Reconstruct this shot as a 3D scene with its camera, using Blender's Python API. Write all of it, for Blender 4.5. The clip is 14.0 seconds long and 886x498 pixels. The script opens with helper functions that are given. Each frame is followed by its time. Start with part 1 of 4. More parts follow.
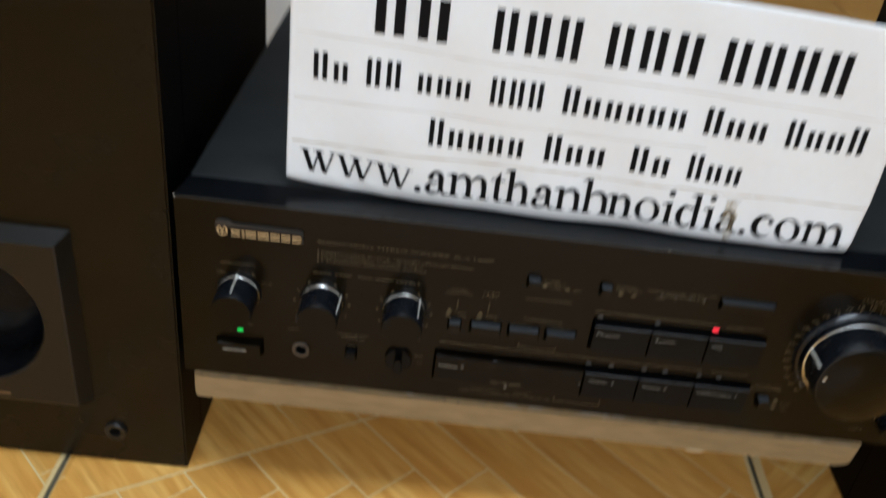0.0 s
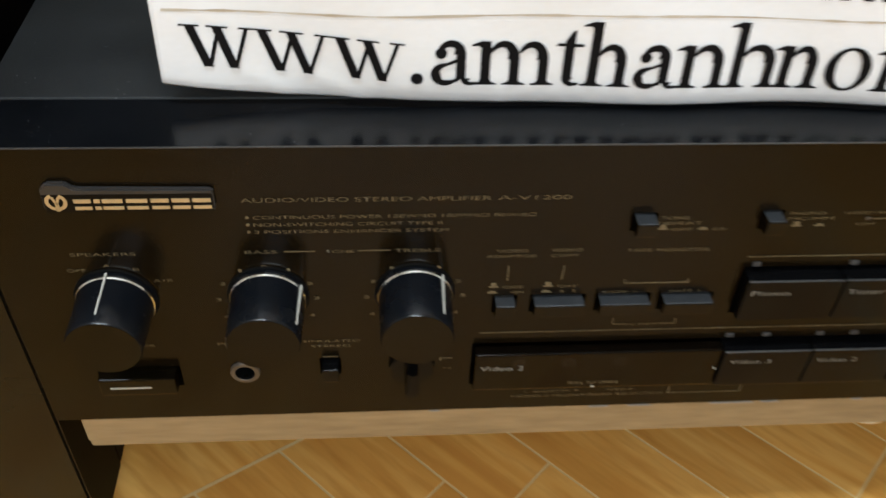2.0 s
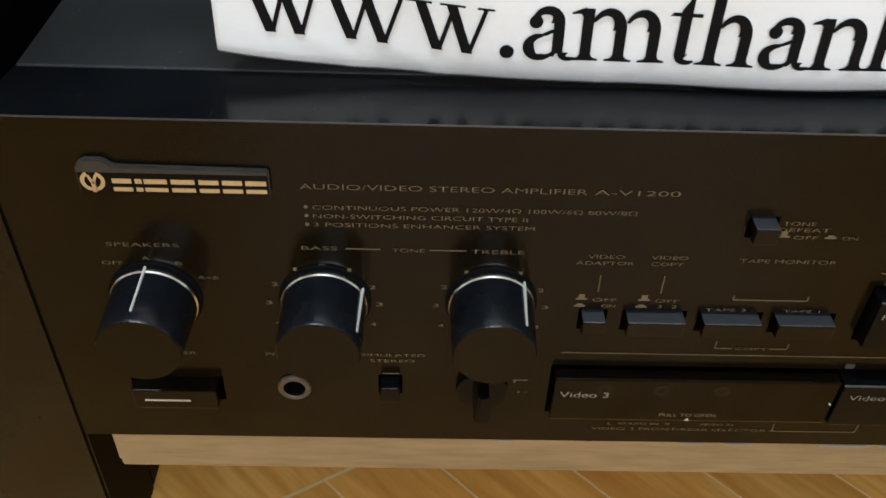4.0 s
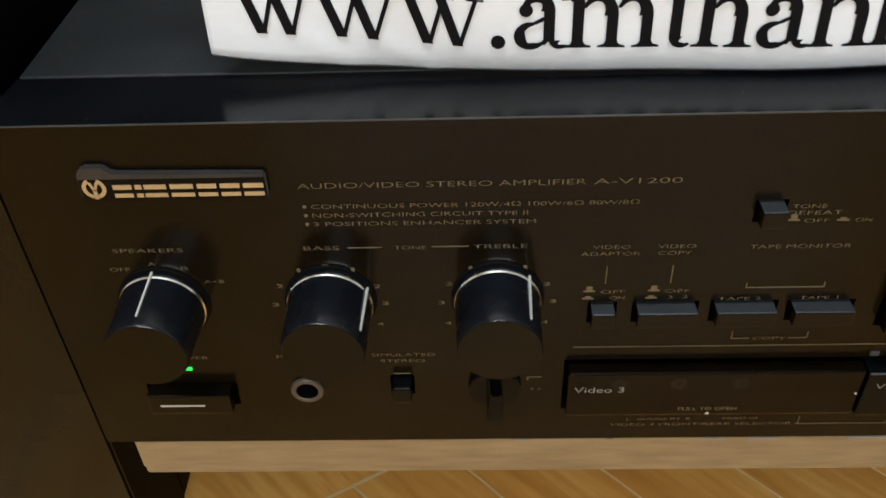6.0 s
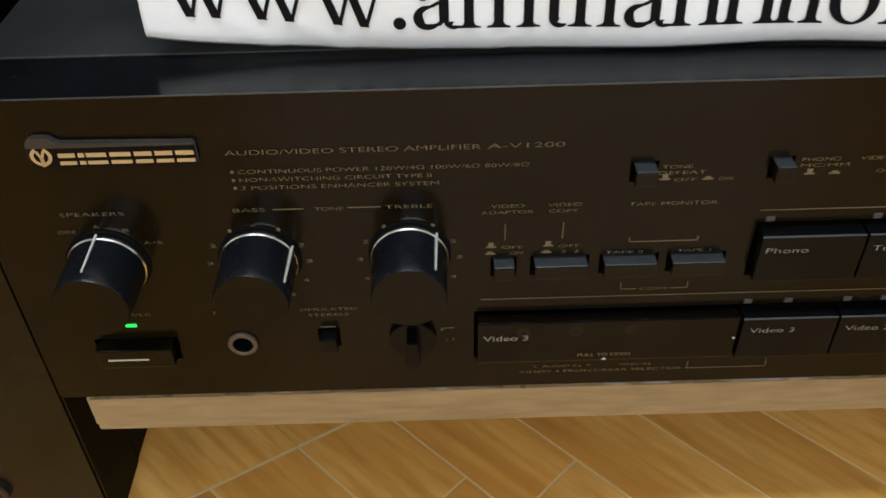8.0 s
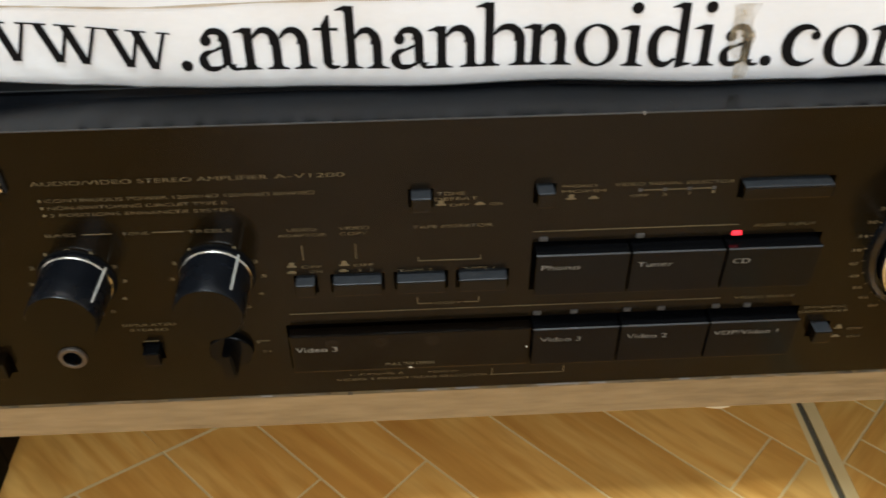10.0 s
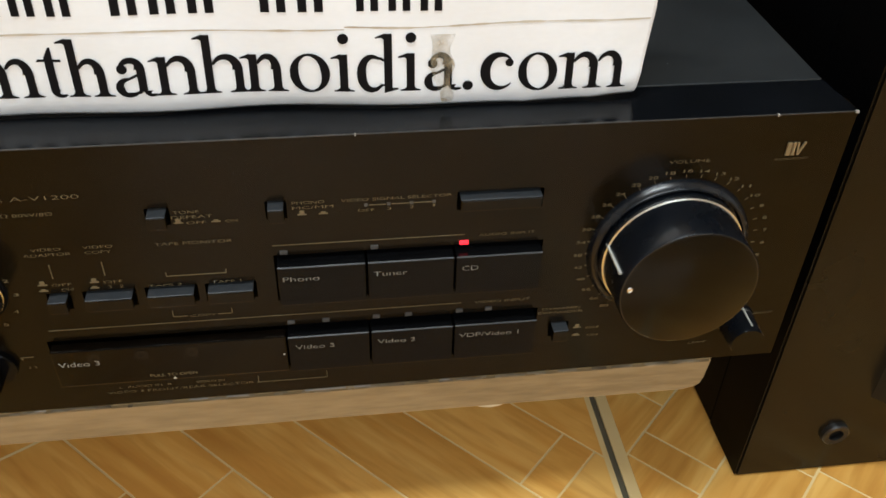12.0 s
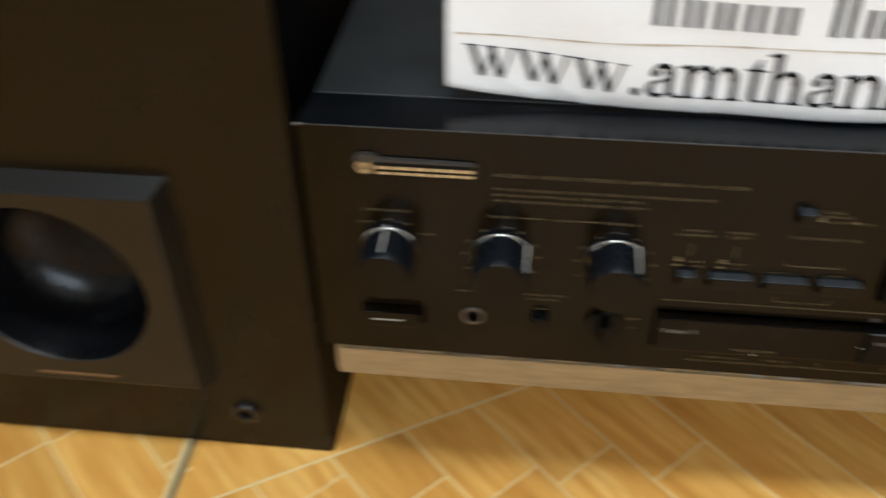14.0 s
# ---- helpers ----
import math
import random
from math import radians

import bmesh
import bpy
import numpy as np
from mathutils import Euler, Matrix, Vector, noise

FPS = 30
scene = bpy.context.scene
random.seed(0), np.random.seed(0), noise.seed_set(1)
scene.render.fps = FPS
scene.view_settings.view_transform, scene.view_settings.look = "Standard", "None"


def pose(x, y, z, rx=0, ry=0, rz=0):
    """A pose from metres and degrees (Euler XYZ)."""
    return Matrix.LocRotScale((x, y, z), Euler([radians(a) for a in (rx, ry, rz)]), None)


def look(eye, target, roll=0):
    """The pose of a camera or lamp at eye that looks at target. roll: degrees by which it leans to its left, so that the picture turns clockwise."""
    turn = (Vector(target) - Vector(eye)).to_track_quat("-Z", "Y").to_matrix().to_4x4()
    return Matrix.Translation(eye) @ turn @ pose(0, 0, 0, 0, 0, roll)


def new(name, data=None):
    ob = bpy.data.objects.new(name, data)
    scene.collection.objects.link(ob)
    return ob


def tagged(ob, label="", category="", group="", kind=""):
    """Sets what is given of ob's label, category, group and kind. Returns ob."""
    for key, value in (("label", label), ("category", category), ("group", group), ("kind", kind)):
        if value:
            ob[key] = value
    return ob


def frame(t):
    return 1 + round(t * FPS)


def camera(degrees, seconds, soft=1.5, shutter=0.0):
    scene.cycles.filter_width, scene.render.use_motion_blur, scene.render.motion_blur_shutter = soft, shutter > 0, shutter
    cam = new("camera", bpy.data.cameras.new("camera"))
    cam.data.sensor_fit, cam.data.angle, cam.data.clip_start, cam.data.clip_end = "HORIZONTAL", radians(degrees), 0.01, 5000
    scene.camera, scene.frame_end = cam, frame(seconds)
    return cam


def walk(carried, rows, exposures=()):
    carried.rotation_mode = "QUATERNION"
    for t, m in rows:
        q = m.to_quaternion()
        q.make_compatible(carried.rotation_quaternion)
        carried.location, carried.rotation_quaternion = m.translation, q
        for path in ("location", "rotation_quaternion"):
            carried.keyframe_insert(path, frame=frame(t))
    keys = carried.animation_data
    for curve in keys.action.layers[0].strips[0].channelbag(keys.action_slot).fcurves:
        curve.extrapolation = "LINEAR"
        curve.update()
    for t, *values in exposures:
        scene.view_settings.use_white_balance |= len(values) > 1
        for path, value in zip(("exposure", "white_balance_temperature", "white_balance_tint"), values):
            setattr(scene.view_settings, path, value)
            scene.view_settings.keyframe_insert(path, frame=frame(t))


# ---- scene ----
cam = camera(52.8, 14.0, soft=1.6, shutter=0.6)
PATH = [
    (0, (-0.082, -0.383, 0.445), (-0.04, 1.293, -0.646), 7.2),
    (0.5, (-0.11, -0.313, 0.423), (0.085, 1.196, -0.875), 7.9),
    (1, (-0.108, -0.268, 0.411), (0.154, 1.221, -0.899), 6.6),
    (1.5, (-0.092, -0.228, 0.374), (0.127, 1.255, -0.949), 4.1),
    (2, (-0.1, -0.19, 0.35), (0.045, 1.267, -1.012), 3.0),
    (2.5, (-0.105, -0.175, 0.332), (-0.006, 1.287, -1.029), 3.3),
    (3, (-0.108, -0.175, 0.325), (-0.022, 1.32, -1.001), 3.6),
    (3.2, (-0.108, -0.176, 0.323), (-0.024, 1.332, -0.988), 3.5),
    (5.3, (-0.106, -0.163, 0.318), (-0.158, 1.361, -0.975), -1.2),
    (5.5, (-0.104, -0.164, 0.317), (-0.167, 1.363, -0.971), -1.7),
    (6, (-0.096, -0.173, 0.316), (-0.157, 1.361, -0.966), -2.3),
    (6.5, (-0.096, -0.178, 0.319), (-0.145, 1.361, -0.958), -2.4),
    (7, (-0.08, -0.187, 0.316), (-0.114, 1.347, -0.968), -2.7),
    (7.2, (-0.081, -0.19, 0.317), (-0.111, 1.342, -0.968), -2.6),
    (9.3, (-0.054, -0.216, 0.342), (0.006, 1.321, -0.937), -0.3),
    (9.5, (-0.045, -0.217, 0.344), (0.018, 1.317, -0.936), -0.4),
    (10, (-0.027, -0.218, 0.344), (0.047, 1.314, -0.939), -0.3),
    (10.5, (-0.005, -0.225, 0.348), (0.094, 1.311, -0.929), 0.1),
    (11, (0.013, -0.231, 0.352), (0.157, 1.313, -0.911), 0.6),
    (11.5, (0.031, -0.237, 0.356), (0.235, 1.307, -0.899), 1.4),
    (12, (0.034, -0.241, 0.357), (0.268, 1.301, -0.895), 1.9),
    (12.5, (0.027, -0.242, 0.358), (0.261, 1.299, -0.895), 1.9),
    (13, (0.002, -0.242, 0.354), (0.205, 1.299, -0.904), 2.2),
    (13.5, (-0.062, -0.25, 0.366), (-0.001, 1.283, -0.918), 1.6),
    (14, (-0.125, -0.269, 0.383), (-0.303, 1.249, -0.907), -0.7),
]
walk(cam, [(t, look(eye, target, roll)) for t, eye, target, roll in PATH], [
    (0.0, -0.22, 5950, 10), (0.5, 0.10, 6250, 10), (1.0, 0.0, 6150, 10), (1.5, 0.0, 6500, 10), (2.5, 0.16, 6150, 10), (3.2, 0.05, 6050, 10), (5.3, 0.0, 6450, 10),
    (6.5, 0.02, 6250, 10), (9.5, 0.05, 6400, 10), (10.5, 0.10, 6500, 10), (12.5, 0.05, 6550, 10), (14.0, 0.03, 6250, 10)])

# ---- light ----
world = bpy.data.worlds.new("sky")
scene.world = world
world.use_nodes = True
wn = world.node_tree.nodes
sky = wn.new("ShaderNodeTexSky")
sky.sky_type = "NISHITA"
sky.sun_disc = False
sky.sun_elevation = radians(38)
sky.sun_rotation = radians(200)
world.node_tree.links.new(sky.outputs[0], wn["Background"].inputs[0])
wn["Background"].inputs[1].default_value = 0.12


def window_light(name, eye, target, w, h, power, colour):
    lamp = bpy.data.lights.new(name, "AREA")
    lamp.shape, lamp.size, lamp.size_y, lamp.energy, lamp.color = "RECTANGLE", w, h, power, colour
    ob = new(name, lamp)
    ob.matrix_world = look(eye, target)
    return ob


window_light("window_daylight", (0.25, -2.42, 1.55), (0.25, 0.0, 1.1), 1.9, 1.5, 44.0, (0.82, 0.925, 1.0))


# unseen lamp, added to brighten the floor and upper faces from overhead
window_light("added_overhead_light", (-0.30, -0.45, 2.60), (-0.30, -0.451, 0.0), 1.2, 0.26, 46.0, (0.84, 0.94, 1.0))


# ---- materials ----
def material(name, colour, rough=0.5, metal=0.0, spec=0.5, grain=0.0, grain_scale=400.0, stain=0.0, stain_scale=12.0,
             bump=0.0, bump_scale=800.0, stretch=(1, 1, 1), coat=0.0, random_tint=0.0, rough_var=0.0, stain_colour=None):
    m = bpy.data.materials.new(name)
    m.use_nodes = True
    nt = m.node_tree
    n, li = nt.nodes, nt.links
    b = n["Principled BSDF"]
    b.inputs["Base Color"].default_value = (*colour, 1)
    b.inputs["Roughness"].default_value = rough
    b.inputs["Metallic"].default_value = metal
    b.inputs["Specular IOR Level"].default_value = spec
    b.inputs["Coat Weight"].default_value = coat
    tc = n.new("ShaderNodeTexCoord")
    mp = n.new("ShaderNodeMapping")
    mp.inputs["Scale"].default_value = stretch
    li.new(tc.outputs["Object"], mp.inputs[0])

    def noise_at(scale, detail=4.0):
        t = n.new("ShaderNodeTexNoise")
        t.inputs["Scale"].default_value, t.inputs["Detail"].default_value = scale, detail
        li.new(mp.outputs[0], t.inputs["Vector"])
        return t.outputs["Fac"]

    def spread(fac, lo, hi):
        r = n.new("ShaderNodeMapRange")
        r.inputs["From Min"].default_value, r.inputs["From Max"].default_value = 0.3, 0.7
        r.inputs["To Min"].default_value, r.inputs["To Max"].default_value = lo, hi
        li.new(fac, r.inputs[0])
        return r.outputs[0]

    col = None

    def mixed(a, fac, second):
        mx = n.new("ShaderNodeMix")
        mx.data_type = "RGBA"
        li.new(fac, mx.inputs["Factor"])
        if a is None:
            mx.inputs["A"].default_value = (*colour, 1)
        else:
            li.new(a, mx.inputs["A"])
        mx.inputs["B"].default_value = (*second, 1)
        return mx.outputs["Result"]

    if stain:
        second = stain_colour or tuple(c * 0.55 for c in colour)
        col = mixed(col, spread(noise_at(stain_scale, 6.0), 0, stain), second)
    if grain:
        col = mixed(col, spread(noise_at(grain_scale, 3.0), 0, grain), tuple(min(1, c * 1.6 + 0.01) for c in colour))
    if random_tint:
        oi = n.new("ShaderNodeObjectInfo")
        r = n.new("ShaderNodeMapRange")
        r.inputs["To Min"].default_value, r.inputs["To Max"].default_value = 1 - random_tint, 1 + random_tint
        li.new(oi.outputs["Random"], r.inputs[0])
        h = n.new("ShaderNodeHueSaturation")
        li.new(r.outputs[0], h.inputs["Value"])
        if col is None:
            h.inputs["Color"].default_value = (*colour, 1)
        else:
            li.new(col, h.inputs["Color"])
        col = h.outputs[0]
    if col is not None:
        li.new(col, b.inputs["Base Color"])
    if rough_var:
        li.new(spread(noise_at(stain_scale * 2, 5.0), rough - rough_var, rough + rough_var), b.inputs["Roughness"])
    if bump:
        bp = n.new("ShaderNodeBump")
        bp.inputs["Strength"].default_value, bp.inputs["Distance"].default_value = bump, 0.0004
        li.new(noise_at(bump_scale, 3.0), bp.inputs["Height"])
        li.new(bp.outputs[0], b.inputs["Normal"])
    return m


def glow(name, colour, strength):
    m = material(name, colour, 0.4)
    b = m.node_tree.nodes["Principled BSDF"]
    b.inputs["Emission Color"].default_value = (*colour, 1)
    b.inputs["Emission Strength"].default_value = strength
    return m


M_PANEL = material("black_brushed_panel", (0.0058, 0.0033, 0.0010), 0.17, spec=0.17, grain=0.04, grain_scale=60, stretch=(1, 1, 3), bump=0.07, bump_scale=500, stain=0.4, rough_var=0.05, stain_scale=16, stain_colour=(0.0092, 0.0060, 0.0028))
M_CAP = material("polished_black_cap", (0.003, 0.0034, 0.0042), 0.17, spec=0.22, stain=0.4, stain_scale=30, rough_var=0.05, stain_colour=(0.010, 0.011, 0.013))
M_LID = material("dusty_black_painted_steel", (0.0118, 0.0128, 0.0132), 0.5, spec=0.28, grain=0.3, grain_scale=900, stain=0.8, stain_scale=30, bump=0.25, bump_scale=1800, stain_colour=(0.028, 0.030, 0.030))
M_KNOB = material("satin_black_knob", (0.004, 0.005, 0.007), 0.25, spec=0.5, stain=0.3, stain_scale=60, rough_var=0.05)
M_KNOBFACE = material("matt_black_knob_face", (0.0047, 0.0030, 0.0012), 0.18, spec=0.17, grain=0.05, grain_scale=700)
M_SILVER = material("bright_aluminium", (0.85, 0.84, 0.8), 0.22, metal=1.0)
M_BUTTON = material("dark_button_plastic", (0.0054, 0.0036, 0.0018), 0.2, spec=0.2, grain=0.05, grain_scale=500, stain=0.4, stain_scale=80)
# paler copy of the button plastic, with overhead light in its colour
M_TOPLIT = material("toplit_button_plastic", (0.024, 0.026, 0.028), 0.45, spec=0.4, grain=0.25, grain_scale=700, stain=0.6, stain_scale=120, stain_colour=(0.015, 0.016, 0.017))
# the highlight on the key edges is put into this paler colour
M_EDGE_LIGHT = material("pale_edge_highlight", (0.048, 0.050, 0.053), 0.35, spec=0.5, stain=0.8, stain_scale=60, stain_colour=(0.015, 0.016, 0.017))
M_KEY = material("black_key_plastic", (0.0028, 0.0028, 0.0030), 0.15, spec=0.13, grain=0.04, grain_scale=400, stain=0.3, stain_scale=40, rough_var=0.04)
M_HOLE = material("dark_recess", (0.002, 0.002, 0.002), 0.7, spec=0.1)
M_SMOKE = material("smoked_door_plastic", (0.0032, 0.0020, 0.0011), 0.11, spec=0.17, stain=0.4, stain_scale=25, rough_var=0.05)
M_PRINT = material("gold_print", (0.135, 0.102, 0.053), 0.45, stain=0.3, stain_scale=300)
M_KEYPRINT = material("silver_print", (0.5, 0.48, 0.42), 0.4)
M_KEYTEXT = material("faded_silver_print", (0.20, 0.19, 0.165), 0.4)
M_GOLD = material("pale_gold_badge", (0.60, 0.47, 0.27), 0.34, metal=0.55, stain=0.2, stain_scale=200)
M_BADGE = material("grey_badge_metal", (0.045, 0.043, 0.042), 0.3, spec=0.5, metal=0.3, stain=0.4, stain_scale=120)
M_RED = glow("red_light", (1.0, 0.03, 0.05), 1.1)
M_GREEN = glow("green_light", (0.02, 0.9, 0.12), 0.9)
M_LENS = material("unlit_lamp_lens", (0.05, 0.05, 0.05), 0.35)
M_PAPER = material("worn_white_paper", (0.84, 0.84, 0.845), 0.5, spec=0.4, stain=0.42, stain_scale=9, grain=0.12, grain_scale=300, bump=0.5, bump_scale=42, stretch=(1, 1, 2.4), stain_colour=(0.74, 0.69, 0.61))
M_CREASE = material("yellowed_fold", (0.42, 0.33, 0.22), 0.7, stain=0.7, stain_scale=60, stain_colour=(0.70, 0.64, 0.54))
M_INK = material("black_ink", (0.007, 0.006, 0.006), 0.8, spec=0.1)
M_BOARD = material("raw_pale_wood", (0.315, 0.220, 0.110), 0.65, spec=0.3, stain=0.8, stain_scale=16, grain=0.4, grain_scale=160, stretch=(0.35, 1, 2.2), bump=0.5, bump_scale=420, stain_colour=(0.20, 0.132, 0.060))
M_FIBRE = material("frayed_wood_fibre", (0.42, 0.33, 0.21), 0.8, stain=0.9, stain_scale=90, stain_colour=(0.10, 0.065, 0.035))
M_CHIP = material("bare_chipped_edge", (0.34, 0.31, 0.27), 0.7)
M_BLOB = material("clear_rubber_foot", (0.7, 0.6, 0.42), 0.35, spec=0.4)
M_VINYL = material("black_ash_vinyl", (0.0076, 0.0047, 0.0019), 0.24, spec=0.22, grain=0.06, grain_scale=500, bump=0.2, bump_scale=260, stain=0.5, stain_scale=14, rough_var=0.06, stain_colour=(0.0115, 0.0080, 0.0042))
# darker copy of the vinyl; the shade on the cabinet sides is in its colour
M_SHADED_SIDE = material("shaded_vinyl_side", (0.0013, 0.0013, 0.0015), 0.5, spec=0.06, grain=0.04, grain_scale=120, stretch=(8, 8, 1), bump=0.2, bump_scale=260)
M_BAFFLE = material("moulded_black_plastic", (0.0075, 0.0068, 0.0058), 0.3, spec=0.42, grain=0.08, grain_scale=300, bump=0.1, bump_scale=900)
M_BOWL = material("glossy_black_flare", (0.0025, 0.0025, 0.003), 0.27, spec=0.3, rough_var=0.04, stain_scale=20)
M_WALL = material("off_white_wall_paint", (0.72, 0.71, 0.68), 0.8, stain=0.25, stain_scale=2.0, bump=0.1, bump_scale=60, stain_colour=(0.62, 0.6, 0.55))
M_DARKWALL = material("reflection_darkening_wall_paint", (0.10, 0.085, 0.07), 0.7, stain=0.3, stain_scale=2.0, bump=0.1, bump_scale=60)
M_CEIL = material("white_ceiling_paint", (0.8, 0.8, 0.8), 0.85, bump=0.1, bump_scale=60, stain=0.15, stain_scale=2)
M_FRAME = material("white_window_paint", (0.78, 0.78, 0.76), 0.4, stain=0.2, stain_scale=10)
M_GLASS = material("window_glass", (1, 1, 1), 0.0)
M_GLASS.node_tree.nodes["Principled BSDF"].inputs["Transmission Weight"].default_value = 1.0
M_GROUT = material("cream_tile_line", (0.70, 0.53, 0.26), 0.3, spec=0.5, stain=0.5, stain_scale=40, stain_colour=(0.66, 0.46, 0.18))
M_SEAM = material("dark_tile_joint", (0.10, 0.085, 0.05), 0.8, stain=0.5, stain_scale=60)


def wood_tile(name, turn):
    """Printed wood under a ceramic glaze: long grain with rings, amber to ochre, different in each piece."""
    m = material(name, (0.62, 0.30, 0.055), 0.16, spec=0.5)
    nt = m.node_tree
    n, li = nt.nodes, nt.links
    b = n["Principled BSDF"]
    tc, oi = n.new("ShaderNodeTexCoord"), n.new("ShaderNodeObjectInfo")
    sh = n.new("ShaderNodeVectorMath")
    sh.operation = "MULTIPLY_ADD"
    cx = n.new("ShaderNodeCombineXYZ")
    li.new(oi.outputs["Random"], cx.inputs[0])
    li.new(oi.outputs["Random"], cx.inputs[1])
    sh.inputs[1].default_value = (3.7, 9.1, 0)
    li.new(cx.outputs[0], sh.inputs[0])
    li.new(tc.outputs["Object"], sh.inputs[2])
    mp = n.new("ShaderNodeMapping")
    mp.vector_type = "TEXTURE"
    mp.inputs["Rotation"].default_value = (0, 0, radians(turn))
    mp.inputs["Scale"].default_value = (0.20, 0.026, 0.20)
    li.new(sh.outputs[0], mp.inputs[0])
    t1, t2, t3 = (n.new("ShaderNodeTexNoise") for _ in range(3))
    for t, s, d in ((t1, 1.0, 3.0), (t2, 5.0, 4.0), (t3, 9.0, 2.0)):
        t.inputs["Scale"].default_value, t.inputs["Detail"].default_value = s, d
    t1.inputs["Distortion"].default_value = 1.6
    li.new(mp.outputs[0], t1.inputs[0])
    li.new(mp.outputs[0], t2.inputs[0])
    li.new(tc.outputs["Object"], t3.inputs[0])
    ramp = n.new("ShaderNodeValToRGB")
    e = ramp.color_ramp.elements
    e[0].position, e[0].color = 0.30, (0.55, 0.255, 0.052, 1)
    e[1].position, e[1].color = 0.66, (0.76, 0.435, 0.118, 1)
    mid = ramp.color_ramp.elements.new(0.48)
    mid.color = (0.65, 0.33, 0.073, 1)
    li.new(t1.outputs["Fac"], ramp.inputs[0])
    mx = n.new("ShaderNodeMix")
    mx.data_type = "RGBA"
    mx.inputs["B"].default_value = (0.40, 0.16, 0.024, 1)
    mr = n.new("ShaderNodeMapRange")
    mr.inputs["From Min"].default_value, mr.inputs["From Max"].default_value = 0.48, 0.74
    mr.inputs["To Max"].default_value = 0.45
    li.new(t2.outputs["Fac"], mr.inputs[0])
    li.new(mr.outputs[0], mx.inputs["Factor"])
    li.new(ramp.outputs[0], mx.inputs["A"])
    hv = n.new("ShaderNodeHueSaturation")
    vr = n.new("ShaderNodeMapRange")
    vr.inputs["To Min"].default_value, vr.inputs["To Max"].default_value = 0.91, 1.09
    li.new(oi.outputs["Random"], vr.inputs[0])
    li.new(vr.outputs[0], hv.inputs["Value"])
    li.new(mx.outputs["Result"], hv.inputs["Color"])
    li.new(hv.outputs[0], b.inputs["Base Color"])
    rr = n.new("ShaderNodeMapRange")
    rr.inputs["To Min"].default_value, rr.inputs["To Max"].default_value = 0.12, 0.30
    li.new(t3.outputs["Fac"], rr.inputs[0])
    li.new(rr.outputs[0], b.inputs["Roughness"])
    return m


M_TILE = wood_tile("wood_print_ceramic", -45)
M_TILE_CROSS = wood_tile("cross_laid_wood_print_ceramic", 45)


# ---- mesh helpers ----
def part(name, bm, mat, parent=None, label=""):
    me = bpy.data.meshes.new(name)
    bm.normal_update()
    bm.to_mesh(me)
    bm.free()
    if mat:
        me.materials.append(mat)
    ob = new(name, me)
    if parent:
        ob.parent = parent
    return tagged(ob, label)


def smooth(ob, angle=35):
    me = ob.data
    bm = bmesh.new()
    bm.from_mesh(me)
    for f in bm.faces:
        f.smooth = True
    for e in bm.edges:
        e.smooth = len(e.link_faces) == 2 and e.calc_face_angle(0) < radians(angle)
    bm.to_mesh(me)
    bm.free()
    return ob


def box(x0, x1, y0, y1, z0, z1, bevel=0.0, seg=2, bm=None):
    b = bmesh.new()
    bmesh.ops.create_cube(b, size=1.0)
    for v in b.verts:
        v.co = Vector(((x0 + x1) / 2 + v.co.x * (x1 - x0), (y0 + y1) / 2 + v.co.y * (y1 - y0), (z0 + z1) / 2 + v.co.z * (z1 - z0)))
    if bevel:
        bmesh.ops.bevel(b, geom=b.edges[:], offset=bevel, segments=seg, affect="EDGES", profile=0.5)
    if bm is None:
        return b
    me = bpy.data.meshes.new("joined")
    b.to_mesh(me)
    b.free()
    bm.from_mesh(me)
    bpy.data.meshes.remove(me)
    return bm


def lathe(profile, cx, cz, seg=48, closed=True):
    """A turned solid about the axis along y through (cx, cz). profile: (y, radius) from back to front."""
    bm = bmesh.new()
    rings = []
    for y, r in profile:
        if r < 1e-6:
            rings.append([bm.verts.new((cx, y, cz))])
        else:
            rings.append([bm.verts.new((cx + r * math.cos(2 * math.pi * k / seg), y, cz + r * math.sin(2 * math.pi * k / seg))) for k in range(seg)])
    for a, b in zip(rings, rings[1:]):
        for k in range(seg):
            q = [a[k % len(a)], a[(k + 1) % len(a)], b[(k + 1) % len(b)], b[k % len(b)]]
            u = list(dict.fromkeys(q))
            if len(u) > 2:
                bm.faces.new(u)
    bmesh.ops.recalc_face_normals(bm, faces=bm.faces[:])
    return bm


def prism(points, y0, y1, bevel=0.0):
    """An upright outline of (x, z) points drawn out along y."""
    bm = bmesh.new()
    a = [bm.verts.new((x, y0, z)) for x, z in points]
    b = [bm.verts.new((x, y1, z)) for x, z in points]
    bm.faces.new(a)
    bm.faces.new(b[::-1])
    for k in range(len(a)):
        bm.faces.new((a[k], b[k], b[(k + 1) % len(a)], a[(k + 1) % len(a)]))
    bmesh.ops.recalc_face_normals(bm, faces=bm.faces[:])
    if bevel:
        bmesh.ops.bevel(bm, geom=bm.edges[:], offset=bevel, segments=2, affect="EDGES")
    return bm


def stroke(x0, z0, x1, z1, w, y, depth=0.00015, bm=None):
    """A thin printed line on an upright face."""
    bm = bm or bmesh.new()
    d = Vector((x1 - x0, z1 - z0))
    s = Vector((-d.y, d.x)).normalized() * w / 2
    c = [(x0 + s.x, z0 + s.y), (x0 - s.x, z0 - s.y), (x1 - s.x, z1 - s.y), (x1 + s.x, z1 + s.y)]
    a = [bm.verts.new((x, y, z)) for x, z in c]
    b = [bm.verts.new((x, y - depth, z)) for x, z in c]
    bm.faces.new(b)
    for k in range(4):
        bm.faces.new((a[k], a[(k + 1) % 4], b[(k + 1) % 4], b[k]))
    return bm


